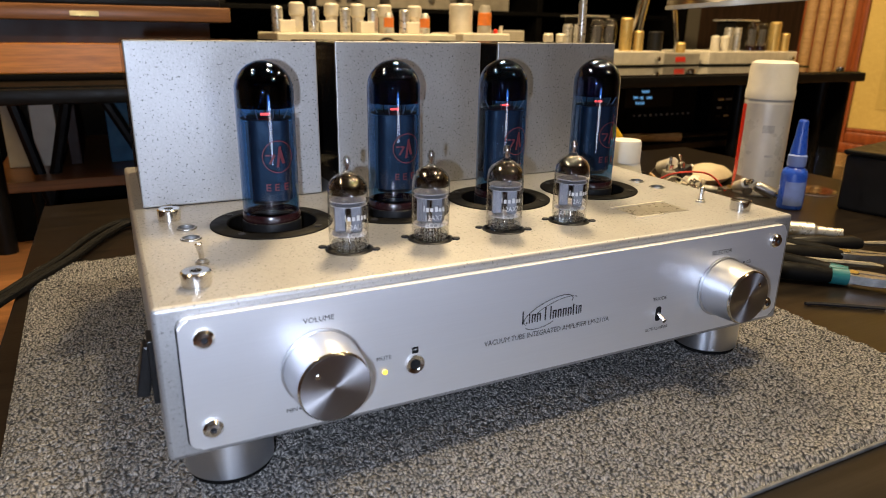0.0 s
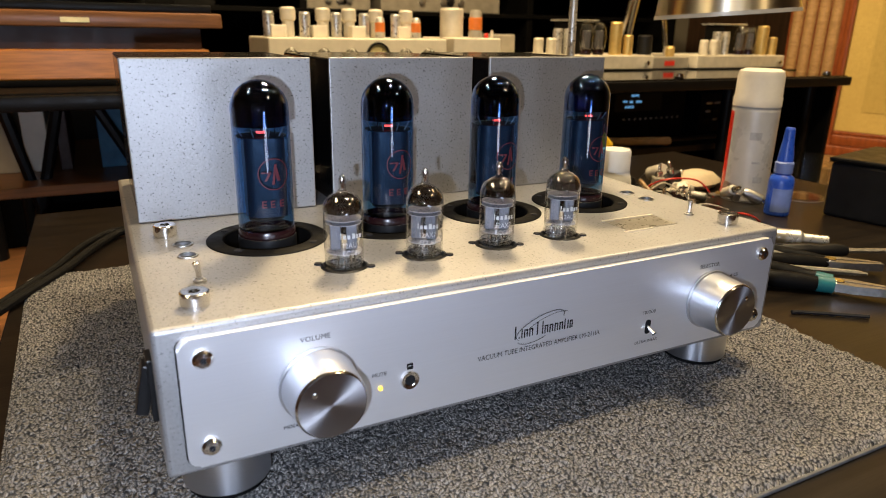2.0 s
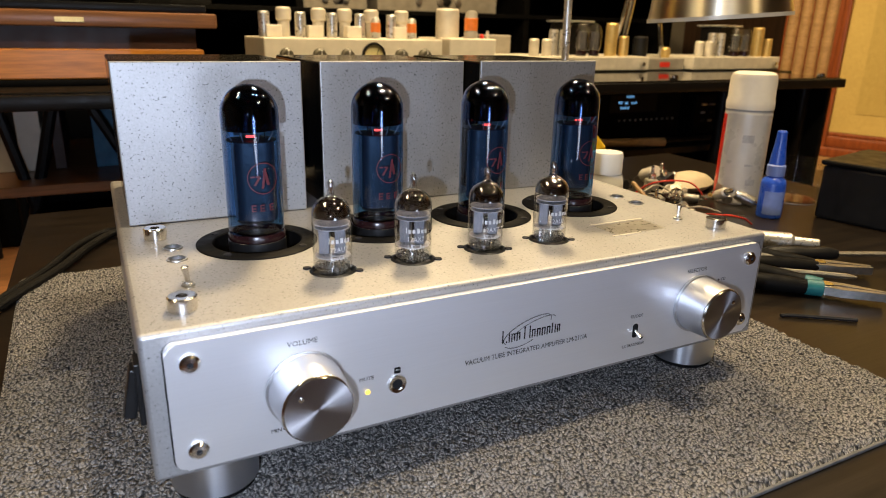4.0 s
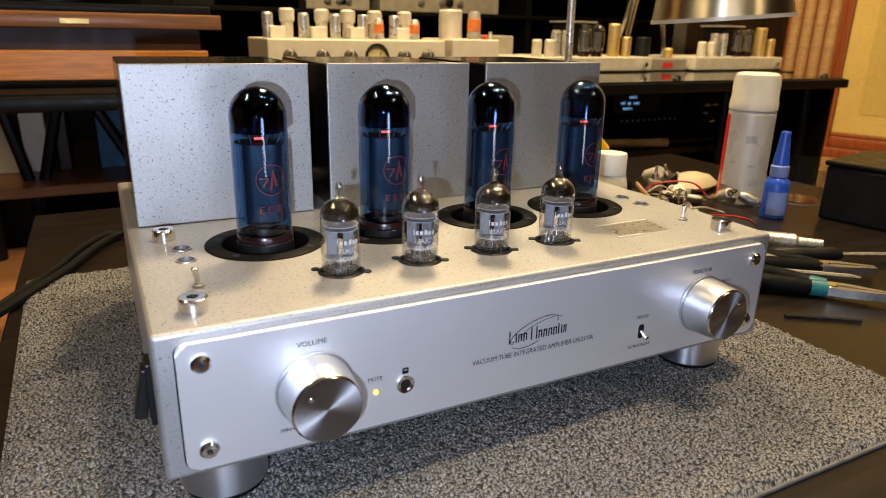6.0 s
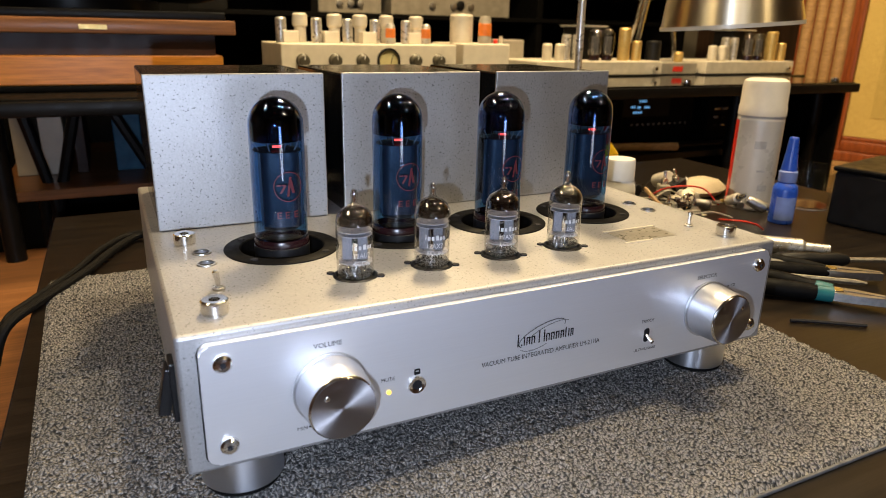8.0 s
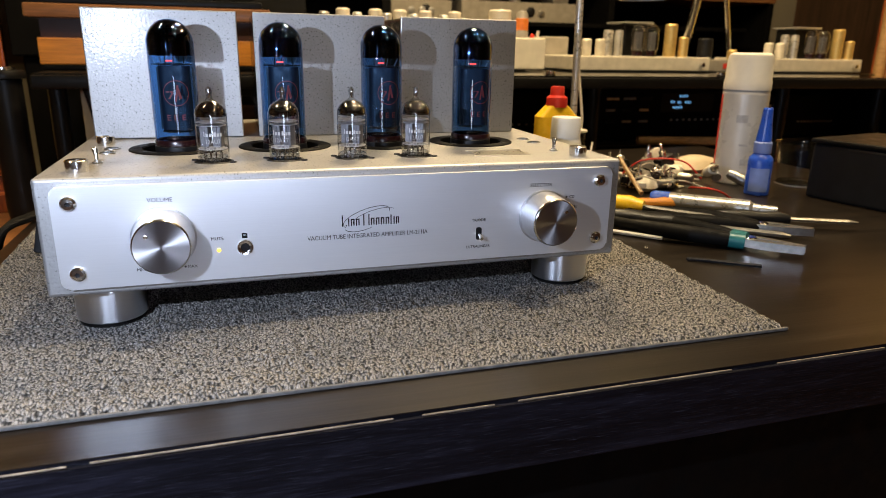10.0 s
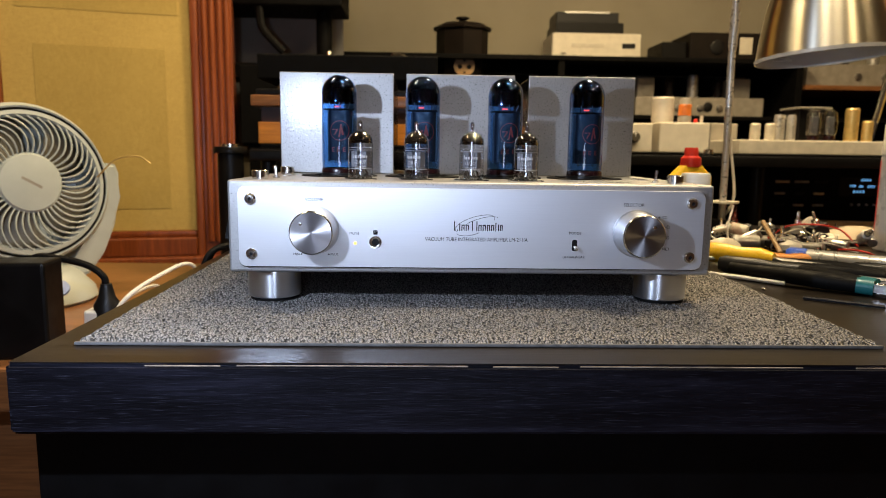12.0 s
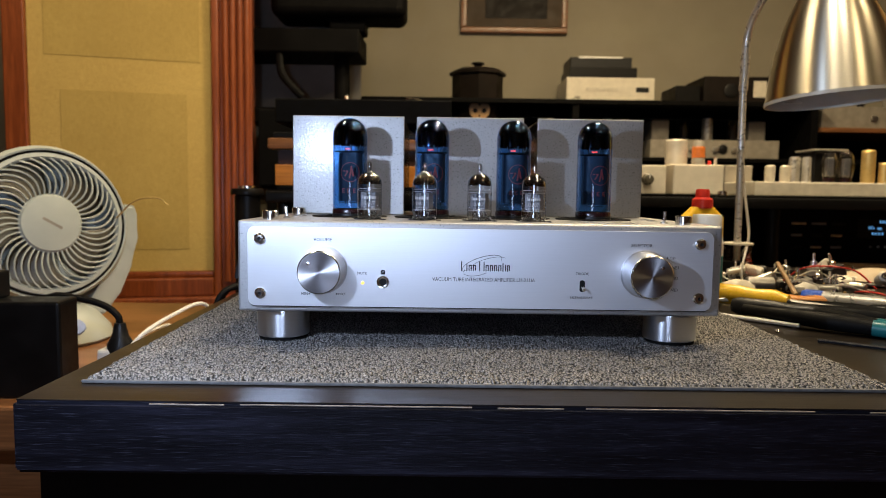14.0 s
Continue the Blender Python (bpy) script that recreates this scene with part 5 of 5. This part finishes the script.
mono_amp(0.786, 1.214, 0.886)
mono_amp(1.385, 1.765, 0.886)
mid = thing("low_preamplifier", 1.300, 1.22, 0.886, 0, "low grey unit with a red mark", "preamplifier")
part("case", box(-0.075, 0.075, 0, 0.16, 0.002, 0.034, 0.002), GREYBOX, mid)
part("red_mark", box(-0.020, 0.018, -0.0012, 0.0, 0.010, 0.024), REDP, mid)
part("brass_knob", lathe([(0.012, 0.034), (0.014, 0.040), (0.014, 0.058), (0.009, 0.064), (0, 0.064)], 18, "Z", (0.055, 0.06, 0)), GOLDCAN, mid)
part("dark_can", lathe([(0.022, 0.034), (0.022, 0.090), (0.018, 0.094), (0, 0.094)], 20, "Z", (-0.02, 0.09, 0)), BLACKP, mid)


def receiver(x0, x1, y, z0, z1, lit, name, label):
    t = thing(name, (x0 + x1) / 2, y, z0, 0, label, "receiver")
    w, h = (x1 - x0) / 2, z1 - z0
    part("case", box(-w, w, 0.0, 0.34, 0.0, h, 0.003), MATTBLACK, t)
    part("fascia", box(-w, w, -0.006, -0.0002, 0.002, h - 0.002, 0.002), MATTBLACK, t)
    if lit:
        part("display_window", box(-w * 0.12, w * 0.60, -0.0072, -0.0062, h * 0.50, h * 0.82), BLACKM, t)
        for i, (dx, dz, ww) in enumerate(((0.12, 0.78, 0.12), (0.0, 0.68, 0.07), (0.10, 0.67, 0.05), (0.20, 0.67, 0.09), (0.04, 0.58, 0.14))):
            for k in range(4):
                part("display_bar", box(w * (dx + k * ww * 0.25), w * (dx + k * ww * 0.25 + ww * 0.15), -0.0078, -0.0072, h * dz - 0.003, h * dz + 0.003), DISPLAY, t)
    for row in range(3):
        for k in range(3):
            part("button", box(-w * 0.85 + k * w * 0.22, -w * 0.85 + k * w * 0.22 + w * (0.12 if row else 0.16), -0.010, -0.006, h * (0.72 - 0.2 * row), h * (0.72 - 0.2 * row) + 0.006, 0.001), (STEEL, GREYBOX, BLACKM)[(k + row) % 3], t)
    for k in range(11):
        part("small_button", box(w * (0.02 + 0.085 * k), w * (0.02 + 0.085 * k) + 0.006, -0.009, -0.006, h * 0.34, h * 0.34 + 0.005, 0.0008), GREYBOX, t)
    return t


receiver(0.80, 1.25, 1.10, 0.7144, 0.860, True, "receiver", "black receiver with a blue lit display")
receiver(1.31, 1.59, 1.10, 0.7144, 0.830, False, "receiver", "black unlit receiver on the shelf")
receiver(0.78, 1.22, 1.11, 0.4404, 0.640, False, "power_amplifier_unit", "black power amplifier on the low shelf")
receiver(0.26, 0.70, 1.11, 0.7144, 0.840, False, "cassette_deck", "black cassette deck on the shelf")
solo("ruler", rod([(0.90, 1.04, 0.722), (1.10, 0.99, 0.722)], 0.011, 10), TANW, "short pale wooden bar in front of the receiver", "bar")
solo("rack_ledge", box(0.70, 1.4, 0.985, 1.044, 0.690, 0.708, 0.002), BLACKM, "black ledge in front of the receivers", "ledge")


# ---- loudspeakers ----
def speaker(x, y, z, rz, width, height, stile, flutes_right, low=1.0, name="floor_speaker"):
    """A large cabinet: a fluted stile on one side, a framed grille of tan cloth; origin at the face's inner lower corner."""
    t = thing(name, x, y, z, rz, "large wooden loudspeaker with a tan cloth grille", "loudspeaker", "pair of loudspeakers")
    s = -1 if flutes_right else 1
    def bx(a, b, *r):
        lo, hi = (a, b) if s > 0 else (-b, -a)
        return box(lo, hi, *r)
    part("cabinet", bx(0.0, width, 0.03, 0.45, 0.0, height, 0.004), CHERRY, t)
    part("stile_back", bx(0.0, stile, 0.0, 0.03, 0.0, height, 0.003), CHERRY, t)
    n = 4
    for k in range(n):
        a = stile * (0.06 + 0.22 * k)
        c = a + stile * 0.09
        part("flute", lathe([(0, 0.10), (stile * 0.100, 0.10), (stile * 0.100, height - 0.02), (0, height - 0.02)], 14, "Z", (s * c, 0.0, 0)), CHERRY if flutes_right else TANW, t)
    g0, g1 = stile + 0.022, width - 0.06
    part("frame_inner", bx(stile, stile + 0.022, -0.014, 0.03, 0.0, height, 0.004), CHERRY, t)
    part("frame_outer", bx(g1, width, -0.014, 0.03, 0.0, height, 0.004), CHERRY, t)
    part("frame_bottom", bx(g0, g1, -0.014, 0.03, 0.055 * low, 0.115 * low, 0.006), CHERRY, t)
    part("frame_bead", bx(g0, g1, -0.006, 0.03, 0.115 * low, 0.135 * low, 0.004), CHERRY, t)
    part("plinth", bx(-0.02, width + 0.02, -0.03, 0.45, 0.0, 0.055 * low, 0.006), CHERRY, t)
    part("frame_top", bx(g0, g1, -0.014, 0.03, height - 0.08, height, 0.006), CHERRY, t)
    part("grille", bx(g0, g1, 0.004, 0.028, 0.135 * low, height - 0.08, 0.002), GRILLE, t, "tan woven grille cloth")
    mid = 0.690 if low > 0.9 else height * 0.52
    # two rectangles of slightly darker cloth colour, one above the other
    part("grille_centre", bx(g0 + 0.075, g1 - 0.085, 0.0025, 0.0038, 0.135 * low + 0.07, mid, 0.0006), GRILLEDARK, t, "darker rectangle on the grille cloth")
    part("grille_upper", bx(g0 + 0.035, g1 - 0.045, 0.0025, 0.0038, mid + 0.10, height - 0.16, 0.0006), GRILLEDARK, t, "darker rectangle on the grille cloth")
    return t


speaker(-0.638, 1.62, 0.490, 14, 0.70, 1.45, 0.100, True)
speaker(2.09, 1.445, 0.577, -72, 0.90, 1.40, 0.19, False, 0.64)
solo("speaker_plinth", place(box(-0.74, 0.03, -0.03, 0.48, 0.0, 0.4896, 0.004), pose(-0.638, 1.62, 0, 0, 0, 14)), BROWNW, "brown wooden plinth under the loudspeaker", "plinth")
solo("speaker_bench", place(box(-0.05, 1.4, -0.30, 0.52, 0.0, 0.5766, 0.004), pose(2.09, 1.445, 0, 0, 0, -72)), TANW, "pale wooden bench under the loudspeaker", "bench")

solo("low_bench", place(box(0.44, 1.45, -0.85, -0.34, 0.0, 0.53, 0.004), pose(2.09, 1.445, 0, 0, 0, -72)), TANW, "low pale wooden bench beside the workbench", "bench")

# ---- side table with fan ----
sdt = thing("side_table", 0, 0, 0, 0, "brown wooden side table beside the bench", "table")
part("tabletop", box(-1.35, -0.335, 0.245, 1.02, 0.56, 0.616, 0.004), BROWNW, sdt)
part("cabinet", box(-1.30, -0.38, 0.30, 0.98, 0.0, 0.5596, 0.004), BROWNW, sdt)
fan = thing("desk_fan", -0.717, 0.60, 0.616, 50, "pale plastic desk fan with a spiral grille", "fan")
FR, FZ = 0.133, 0.204
fm = pose(0, 0, FZ, -6, 0, 0)
part("shroud", place(lathe([(FR - 0.016, 0.030), (FR - 0.006, 0.034), (FR, 0.024), (FR, -0.020), (FR - 0.02, -0.060), (FR - 0.05, -0.075), (0, -0.080)], 72, "Y"), fm), FANP, fan, "round pale shroud")
part("front_ring", place(lathe([(FR - 0.024, 0.031), (FR - 0.020, 0.037), (FR - 0.014, 0.036), (FR - 0.013, 0.030)], 72, "Y"), fm), FANP, fan)
part("dark_ring", place(lathe([(FR - 0.013, 0.0335), (FR - 0.009, 0.0345)], 72, "Y"), fm), RUBBER, fan, "thin dark groove")
part("hub_cap", place(lathe([(0.046, 0.030), (0.050, 0.036), (0.046, 0.041), (0.020, 0.044), (0, 0.0445)], 48, "Y"), fm), FANP, fan, "round smooth hub cap")
part("hub_mark", place(upright(prism([(-0.017, -0.0022), (0.017, -0.0022), (0.017, 0.0022), (-0.017, 0.0022)], 0.0006), 0, -0.0440, 0), fm @ pose(0, 0, 0, 0, 32, 0)), GREYBOX, fan)
for k in range(44):
    a = 2 * math.pi * k / 44
    pts = []
    for i in range(9):
        q = i / 8
        r = 0.046 + (FR - 0.022 - 0.046) * q
        th = a + 0.62 * q * q - 0.25 * q
        pts.append((r * math.cos(th), -0.036 - 0.006 * math.sin(math.pi * q) , r * math.sin(th)))
    part("grille_rib", place(rod(pts, 0.0016, 5), fm), FANP, fan)
for k in range(5):
    a0 = 2 * math.pi * k / 5
    b = bmesh.new()
    rows = []
    for i in range(7):
        r = 0.03 + 0.082 * i / 6
        rows.append([b.verts.new((r * math.cos(a0 + 0.95 * j / 6 + 0.25 * i / 6), 0.012 - 0.030 * j / 6, r * math.sin(a0 + 0.95 * j / 6 + 0.25 * i / 6))) for j in range(7)])
    for u, v in zip(rows, rows[1:]):
        for j in range(6):
            b.faces.new((u[j], u[j + 1], v[j + 1], v[j]))
    ob = part("blade", place(b, fm), FANBLADE, fan, "dull beige blade")
    ob.modifiers.new("thick", "SOLIDIFY").thickness = 0.002
part("rear_hub", place(lathe([(0.030, -0.075), (0.030, 0.018), (0, 0.020)], 28, "Y"), fm), FANBLADE, fan)
for s in (-1, 1):
    line = [(0.128, 0.205), (0.150, 0.224), (0.166, 0.222), (0.172, 0.206), (0.170, 0.165), (0.158, 0.115), (0.135, 0.070), (0.105, 0.038), (0.060, 0.022), (0.030, 0.030), (0.080, 0.062), (0.112, 0.105), (0.126, 0.155)]
    arm = prism([(s * p * 0.93, q * 1.065) for p, q in line], 0.070)
    bmesh.ops.bevel(arm, geom=[e for e in arm.edges if abs(e.verts[0].co.z - e.verts[1].co.z) < 1e-6], offset=0.006, segments=3, affect="EDGES")
    part("side_arm", upright(arm, 0, 0.055, 0), FANP, fan, "curved side arm running into the base")
bs = lathe([(0, 0), (0.100, 0), (0.108, 0.006), (0.104, 0.022), (0.080, 0.050), (0.055, 0.066), (0, 0.070)], 48)
part("base", place(bs, Matrix.Diagonal((1.0, 0.85, 1.0, 1))), FANP, fan, "domed pale base")
bb = lathe([(0, 0), (0.030, 0.0006), (0.028, 0.004), (0, 0.007)], 28)
part("blue_badge", place(bb, pose(0.004, -0.078, 0.034, 55, 0, 0) @ Matrix.Diagonal((1.0, 0.62, 1, 1))), PALEBLUE, fan, "pale blue oval control")
blk = thing("power_box", -0.692, 0.300, 0.616, 4, "black metal power box with a plugged lead", "power box")
part("case", box(-0.24, 0.178, -0.03, 0.022, 0.0, 0.124, 0.004), BLACKM, blk)
part("socket_block", box(0.020, 0.095, -0.024, 0.018, 0.1244, 0.160, 0.003), BLACKP, blk)
part("face_plate", box(-0.19, 0.05, -0.033, -0.030, 0.010, 0.110, 0.001), BLACKP, blk)
part("corner_screw", lathe([(0.004, 0), (0.003, 0.002), (0, 0.0024)], 12, "Y", (0.07, -0.030, 0.020)), CHROME, blk)
plug = thing("mains_plug", -0.466, 0.345, 0.616, 0, "black mains plug on a thick black lead", "plug")
part("plug_body", lathe([(0, 0), (0.015, 0.001), (0.017, 0.006), (0.017, 0.058), (0.011, 0.068), (0.007, 0.086), (0, 0.087)], 18), BLACKP, plug)
part("lead", rod(bend([(0, 0, 0.084), (-0.004, 0, 0.097), (-0.024, 0.0, 0.111), (-0.062, 0.0, 0.120), (-0.10, 0.0, 0.117), (-0.16, 0.004, 0.060), (-0.20, 0.01, 0.006)]), 0.0046, 10), RUBBER, plug)
solo("white_cable", rod(bend([(-0.470, 0.325, 0.621), (-0.450, 0.338, 0.668), (-0.434, 0.360, 0.690), (-0.418, 0.420, 0.703), (-0.402, 0.460, 0.710), (-0.394, 0.485, 0.698), (-0.400, 0.510, 0.655), (-0.430, 0.530, 0.621)]), 0.0030, 10), WHITEP, "white cable looping over the side table", "cable")
solo("white_cable", rod(bend([(-0.474, 0.365, 0.620), (-0.452, 0.365, 0.672), (-0.438, 0.400, 0.684), (-0.432, 0.440, 0.676), (-0.445, 0.480, 0.620)]), 0.0026, 10), WHITEP, "second thin white cable on the side table", "cable")
solo("white_plug", box(-0.492, -0.462, 0.330, 0.358, 0.6164, 0.668, 0.004), WHITEP, "small white plug on the side table", "plug")
solo("gold_wire", rod(bend([(-0.62, 0.66, 0.83), (-0.585, 0.66, 0.862), (-0.545, 0.66, 0.868), (-0.525, 0.66, 0.856)]), 0.0013, 6), GOLDCAN, "thin curved brass wire behind the fan", "wire")
spool = thing("cable_post", -0.465, 0.95, 0.0, 0, "black stand with chromed round top plates", "stand")
part("column", lathe([(0.012, 0.0), (0.012, 0.86)], 18), CHROME, spool)
part("sleeve", lathe([(0.026, 0.62), (0.028, 0.64), (0.028, 0.872), (0.024, 0.874)], 24), BLACKM, spool)
part("top_plate", lathe([(0, 0.874), (0.036, 0.874), (0.037, 0.880), (0.034, 0.888), (0, 0.889)], 28), BLACKM, spool)
part("top_cap", lathe([(0.020, 0.889), (0.020, 0.894), (0, 0.895)], 22), CHROME, spool)

# ---- shelves at the far wall ----
far = thing("wall_shelving", 0, 0, 0, 0, "black open shelving along the cream wall", "shelving")
part("top_board", box(-0.45, 1.70, 2.45, 2.98, 1.288, 1.308, 0.002), MATTBLACK, far)
part("middle_board", box(-0.45, 2.40, 2.45, 2.98, 1.040, 1.058, 0.002), MATTBLACK, far)
part("low_board", box(-0.45, 2.40, 2.45, 2.98, 0.70, 0.72, 0.002), MATTBLACK, far)
part("wooden_board", box(1.66, 2.55, 2.45, 2.98, 1.180, 1.200, 0.002), BROWNW, far, "brown wooden board")
part("back_board", box(-0.45, 2.55, 2.960, 2.975, 0.0, 1.284), MATTBLACK, far)
for x in (-0.44, 0.55, 1.62, 2.52):
    part("upright", box(x, x + 0.03, 2.46, 2.95, 0.0, 1.2876, 0.002), MATTBLACK, far)
cd = thing("disc_player", 0.751, 2.60, 1.308, 0, "cream disc player on the black shelf", "disc player")
part("case", box(-0.205, 0.205, 0, 0.25, 0.008, 0.122, 0.004), CREAM, cd)
part("tray", box(-0.115, 0.035, -0.003, 0.0, 0.060, 0.076, 0.001), IVORY, cd)
part("display", box(0.118, 0.178, -0.002, 0.0, 0.056, 0.078), BLACKP, cd)
part("button", box(-0.165, -0.140, -0.003, 0, 0.024, 0.034, 0.001), GREYBOX, cd)
part("button", box(0.120, 0.180, -0.003, 0, 0.020, 0.028, 0.001), IVORY, cd)
for x in (-0.16, 0.16):
    part("foot", lathe([(0.018, 0.0), (0.018, 0.008)], 14, "Z", (x, 0.03, 0)), BLACKP, cd)
bk = thing("black_deck", 0.728, 2.62, 1.430, 0, "black deck stacked on the disc player", "deck")
part("case", box(-0.165, 0.150, 0, 0.22, 0.0, 0.050, 0.002), BLACKM, bk)
part("lid", box(-0.160, 0.130, 0.02, 0.2, 0.0504, 0.100, 0.003), BLACKP, bk)
part("top_trim", box(-0.120, 0.085, 0.016, 0.02, 0.094, 0.102), STEEL, bk)
hx = thing("octagonal_speaker", 0.134, 2.62, 1.058, 0, "small octagonal dark wooden speaker with a pale cone", "loudspeaker")
part("stand", box(-0.11, 0.11, -0.08, 0.10, 0.0, 0.09, 0.003), BLACKM, hx)
part("cabinet", lathe([(0.0, 0.0904), (0.118, 0.0904), (0.118, 0.372), (0.0, 0.372)], 8), PRINT, hx)
part("lid", lathe([(0.0, 0.3724), (0.132, 0.3724), (0.132, 0.386), (0.100, 0.400), (0, 0.404)], 8), PRINT, hx)
part("finial", lathe([(0.010, 0.402), (0.008, 0.418), (0.030, 0.426), (0.030, 0.432), (0, 0.434)], 20), PRINT, hx)
cone_at = (0.005, -0.112, 0.204)
part("cone_plate", lathe([(0, 0.0), (0.046, 0.0), (0.046, 0.006), (0, 0.006)], 30, "Y", cone_at), TANW, hx, "pale wooden cone plate")
for dx, dz, r in ((-0.020, -0.004, 0.011), (0.020, -0.004, 0.011), (0.0, 0.024, 0.007), (0, -0.028, 0.005)):
    part("port", lathe([(0, 0.0068), (r, 0.0068)], 16, "Y", (cone_at[0] + dx, cone_at[1], cone_at[2] + dz)), INK, hx)
pf = thing("framed_picture", 0.336, 2.990, 1.712, 0, "framed dark picture hanging on the cream wall", "picture")
part("frame", box(-0.275, 0.275, -0.020, 0.008, 0.0, 0.030, 0.004), BROWNW, pf)
part("frame_side", box(-0.275, -0.245, -0.020, 0.008, 0.0304, 0.46, 0.004), BROWNW, pf)
part("frame_side", box(0.245, 0.275, -0.020, 0.008, 0.0304, 0.46, 0.004), BROWNW, pf)
part("frame_top", box(-0.275, 0.275, -0.020, 0.008, 0.4604, 0.49, 0.004), BROWNW, pf)
part("mount", box(-0.245, 0.245, -0.010, 0.004, 0.0304, 0.46), MOUNT, pf)
part("print", box(-0.15, 0.17, -0.0125, -0.0104, 0.075, 0.42), PRINT, pf)


def grey_amp(name, x0, x1, y, z, h, mtl, label):
    t = thing(name, (x0 + x1) / 2, y, z, 0, label, "amplifier")
    w = (x1 - x0) / 2
    part("chassis", box(-w, w, 0, 0.24, 0.002, h * 0.45, 0.003), mtl, t)
    for k in range(5):
        dx = -w + 2 * w * (0.10 + 0.19 * k)
        if k in (0, 4):
            part("transformer", box(dx - 0.040, dx + 0.040, 0.05, 0.17, h * 0.45, h * 0.92, 0.004), mtl, t)
        elif k == 2:
            part("can", lathe([(0.025, h * 0.45), (0.025, h * 0.96), (0.02, h), (0, h)], 20, "Z", (dx, 0.07, 0)), SILVERCAN, t)
        else:
            part("glass_tube", tall_tube(dx, 0.06, h * 0.45, 0.020, h * 0.5, CLEAR)[0], CLEAR, t)
            part("tube_plate", box(dx - 0.009, dx + 0.009, 0.05, 0.07, h * 0.47, h * 0.8), DARKMETAL, t)
    for dx in (-0.35, 0.0, 0.3):
        part("knob", lathe([(0.014, 0), (0.014, 0.014), (0, 0.016)], 18, "Y", (w * dx, 0, h * 0.22)), STEEL, t)
    part("meter", lathe([(0.020, 0), (0.022, 0.006), (0.018, 0.008), (0, 0.007)], 22, "Y", (w * 0.12, 0, h * 0.24)), BLACKP, t)
    return t


grey_amp("tube_power_amplifier", 0.94, 1.54, 2.58, 1.058, 0.20, GREYBOX, "grey tube amplifier on the middle shelf")
grey_amp("tube_power_amplifier", 1.72, 2.45, 2.56, 1.200, 0.24, GREYBOX, "grey tube amplifier on the wooden board")
grey_amp("tube_power_amplifier", 0.62, 0.90, 2.60, 1.058, 0.19, GREYBOX, "small grey tube amplifier on the middle shelf")
dk = thing("black_amplifier", 1.28, 2.60, 1.308, 0, "black box amplifier with a round dial", "amplifier")
part("case", box(-0.095, 0.24, 0, 0.24, 0.002, 0.135, 0.003), PRINT, dk)
part("dial", lathe([(0.030, 0), (0.032, 0.006), (0.024, 0.008), (0, 0.006)], 24, "Y", (0.03, 0, 0.07)), BLACKP, dk)
part("badge", box(0.135, 0.195, -0.004, 0.0, 0.040, 0.115, 0.001), CREAM, dk)
part("side_unit", box(-0.215, -0.100, 0.03, 0.24, 0.002, 0.095, 0.003), BLACKM, dk)

# black stand with a screen by the wall
st = thing("screen_stand", -0.40, 1.95, 0.0, 0, "black stand holding a dark screen", "stand")
part("column", lathe([(0.028, 0.0), (0.028, 1.52)], 18), MATTBLACK, st)
part("cross_shelf", box(-0.42, 0.075, -0.10, 0.14, 1.372, 1.455, 0.006), MATTBLACK, st)
part("back_plate", box(-0.58, 0.04, 0.24, 0.26, 1.10, 1.80, 0.002), SHADOWGREY, st, "dull grey back plate")
part("lower_arm", box(-0.40, 0.02, -0.06, 0.12, 1.130, 1.185, 0.006), MATTBLACK, st)
part("hinge", box(-0.04, 0.09, -0.05, 0.05, 1.4554, 1.50, 0.008), MATTBLACK, st)
sc = box(-0.24, 0.235, -0.10, 0.10, 1.50, 1.86, 0.03, 4)
part("screen", sc, MATTBLACK, st)
part("leg", rod([(0.02, -0.03, 1.23), (0.050, -0.06, 1.10)], 0.008, 8), CHROME, st)
part("hanging_cable", rod(bend([(-0.21, -0.08, 1.37), (-0.20, -0.09, 1.30), (-0.16, -0.09, 1.25), (-0.13, -0.08, 1.22)]), 0.014, 8), RUBBER, st)
solo("wall_panel", box(-0.95, -0.12, 2.90, 2.94, 0.9, 1.33, 0.003), MATTBLACK, "low black panel against the wall", "panel", kind="structure")
solo("amplifier_bank", box(-0.62, 0.00, 1.62, 1.95, 0.9, 1.145, 0.004), MATTBLACK, "black equipment case behind the turntable", "case")
solo("case_stand", box(-0.60, -0.02, 1.64, 1.93, 0.0, 0.8996, 0.004), MATTBLACK, "black stand under the equipment case", "stand")
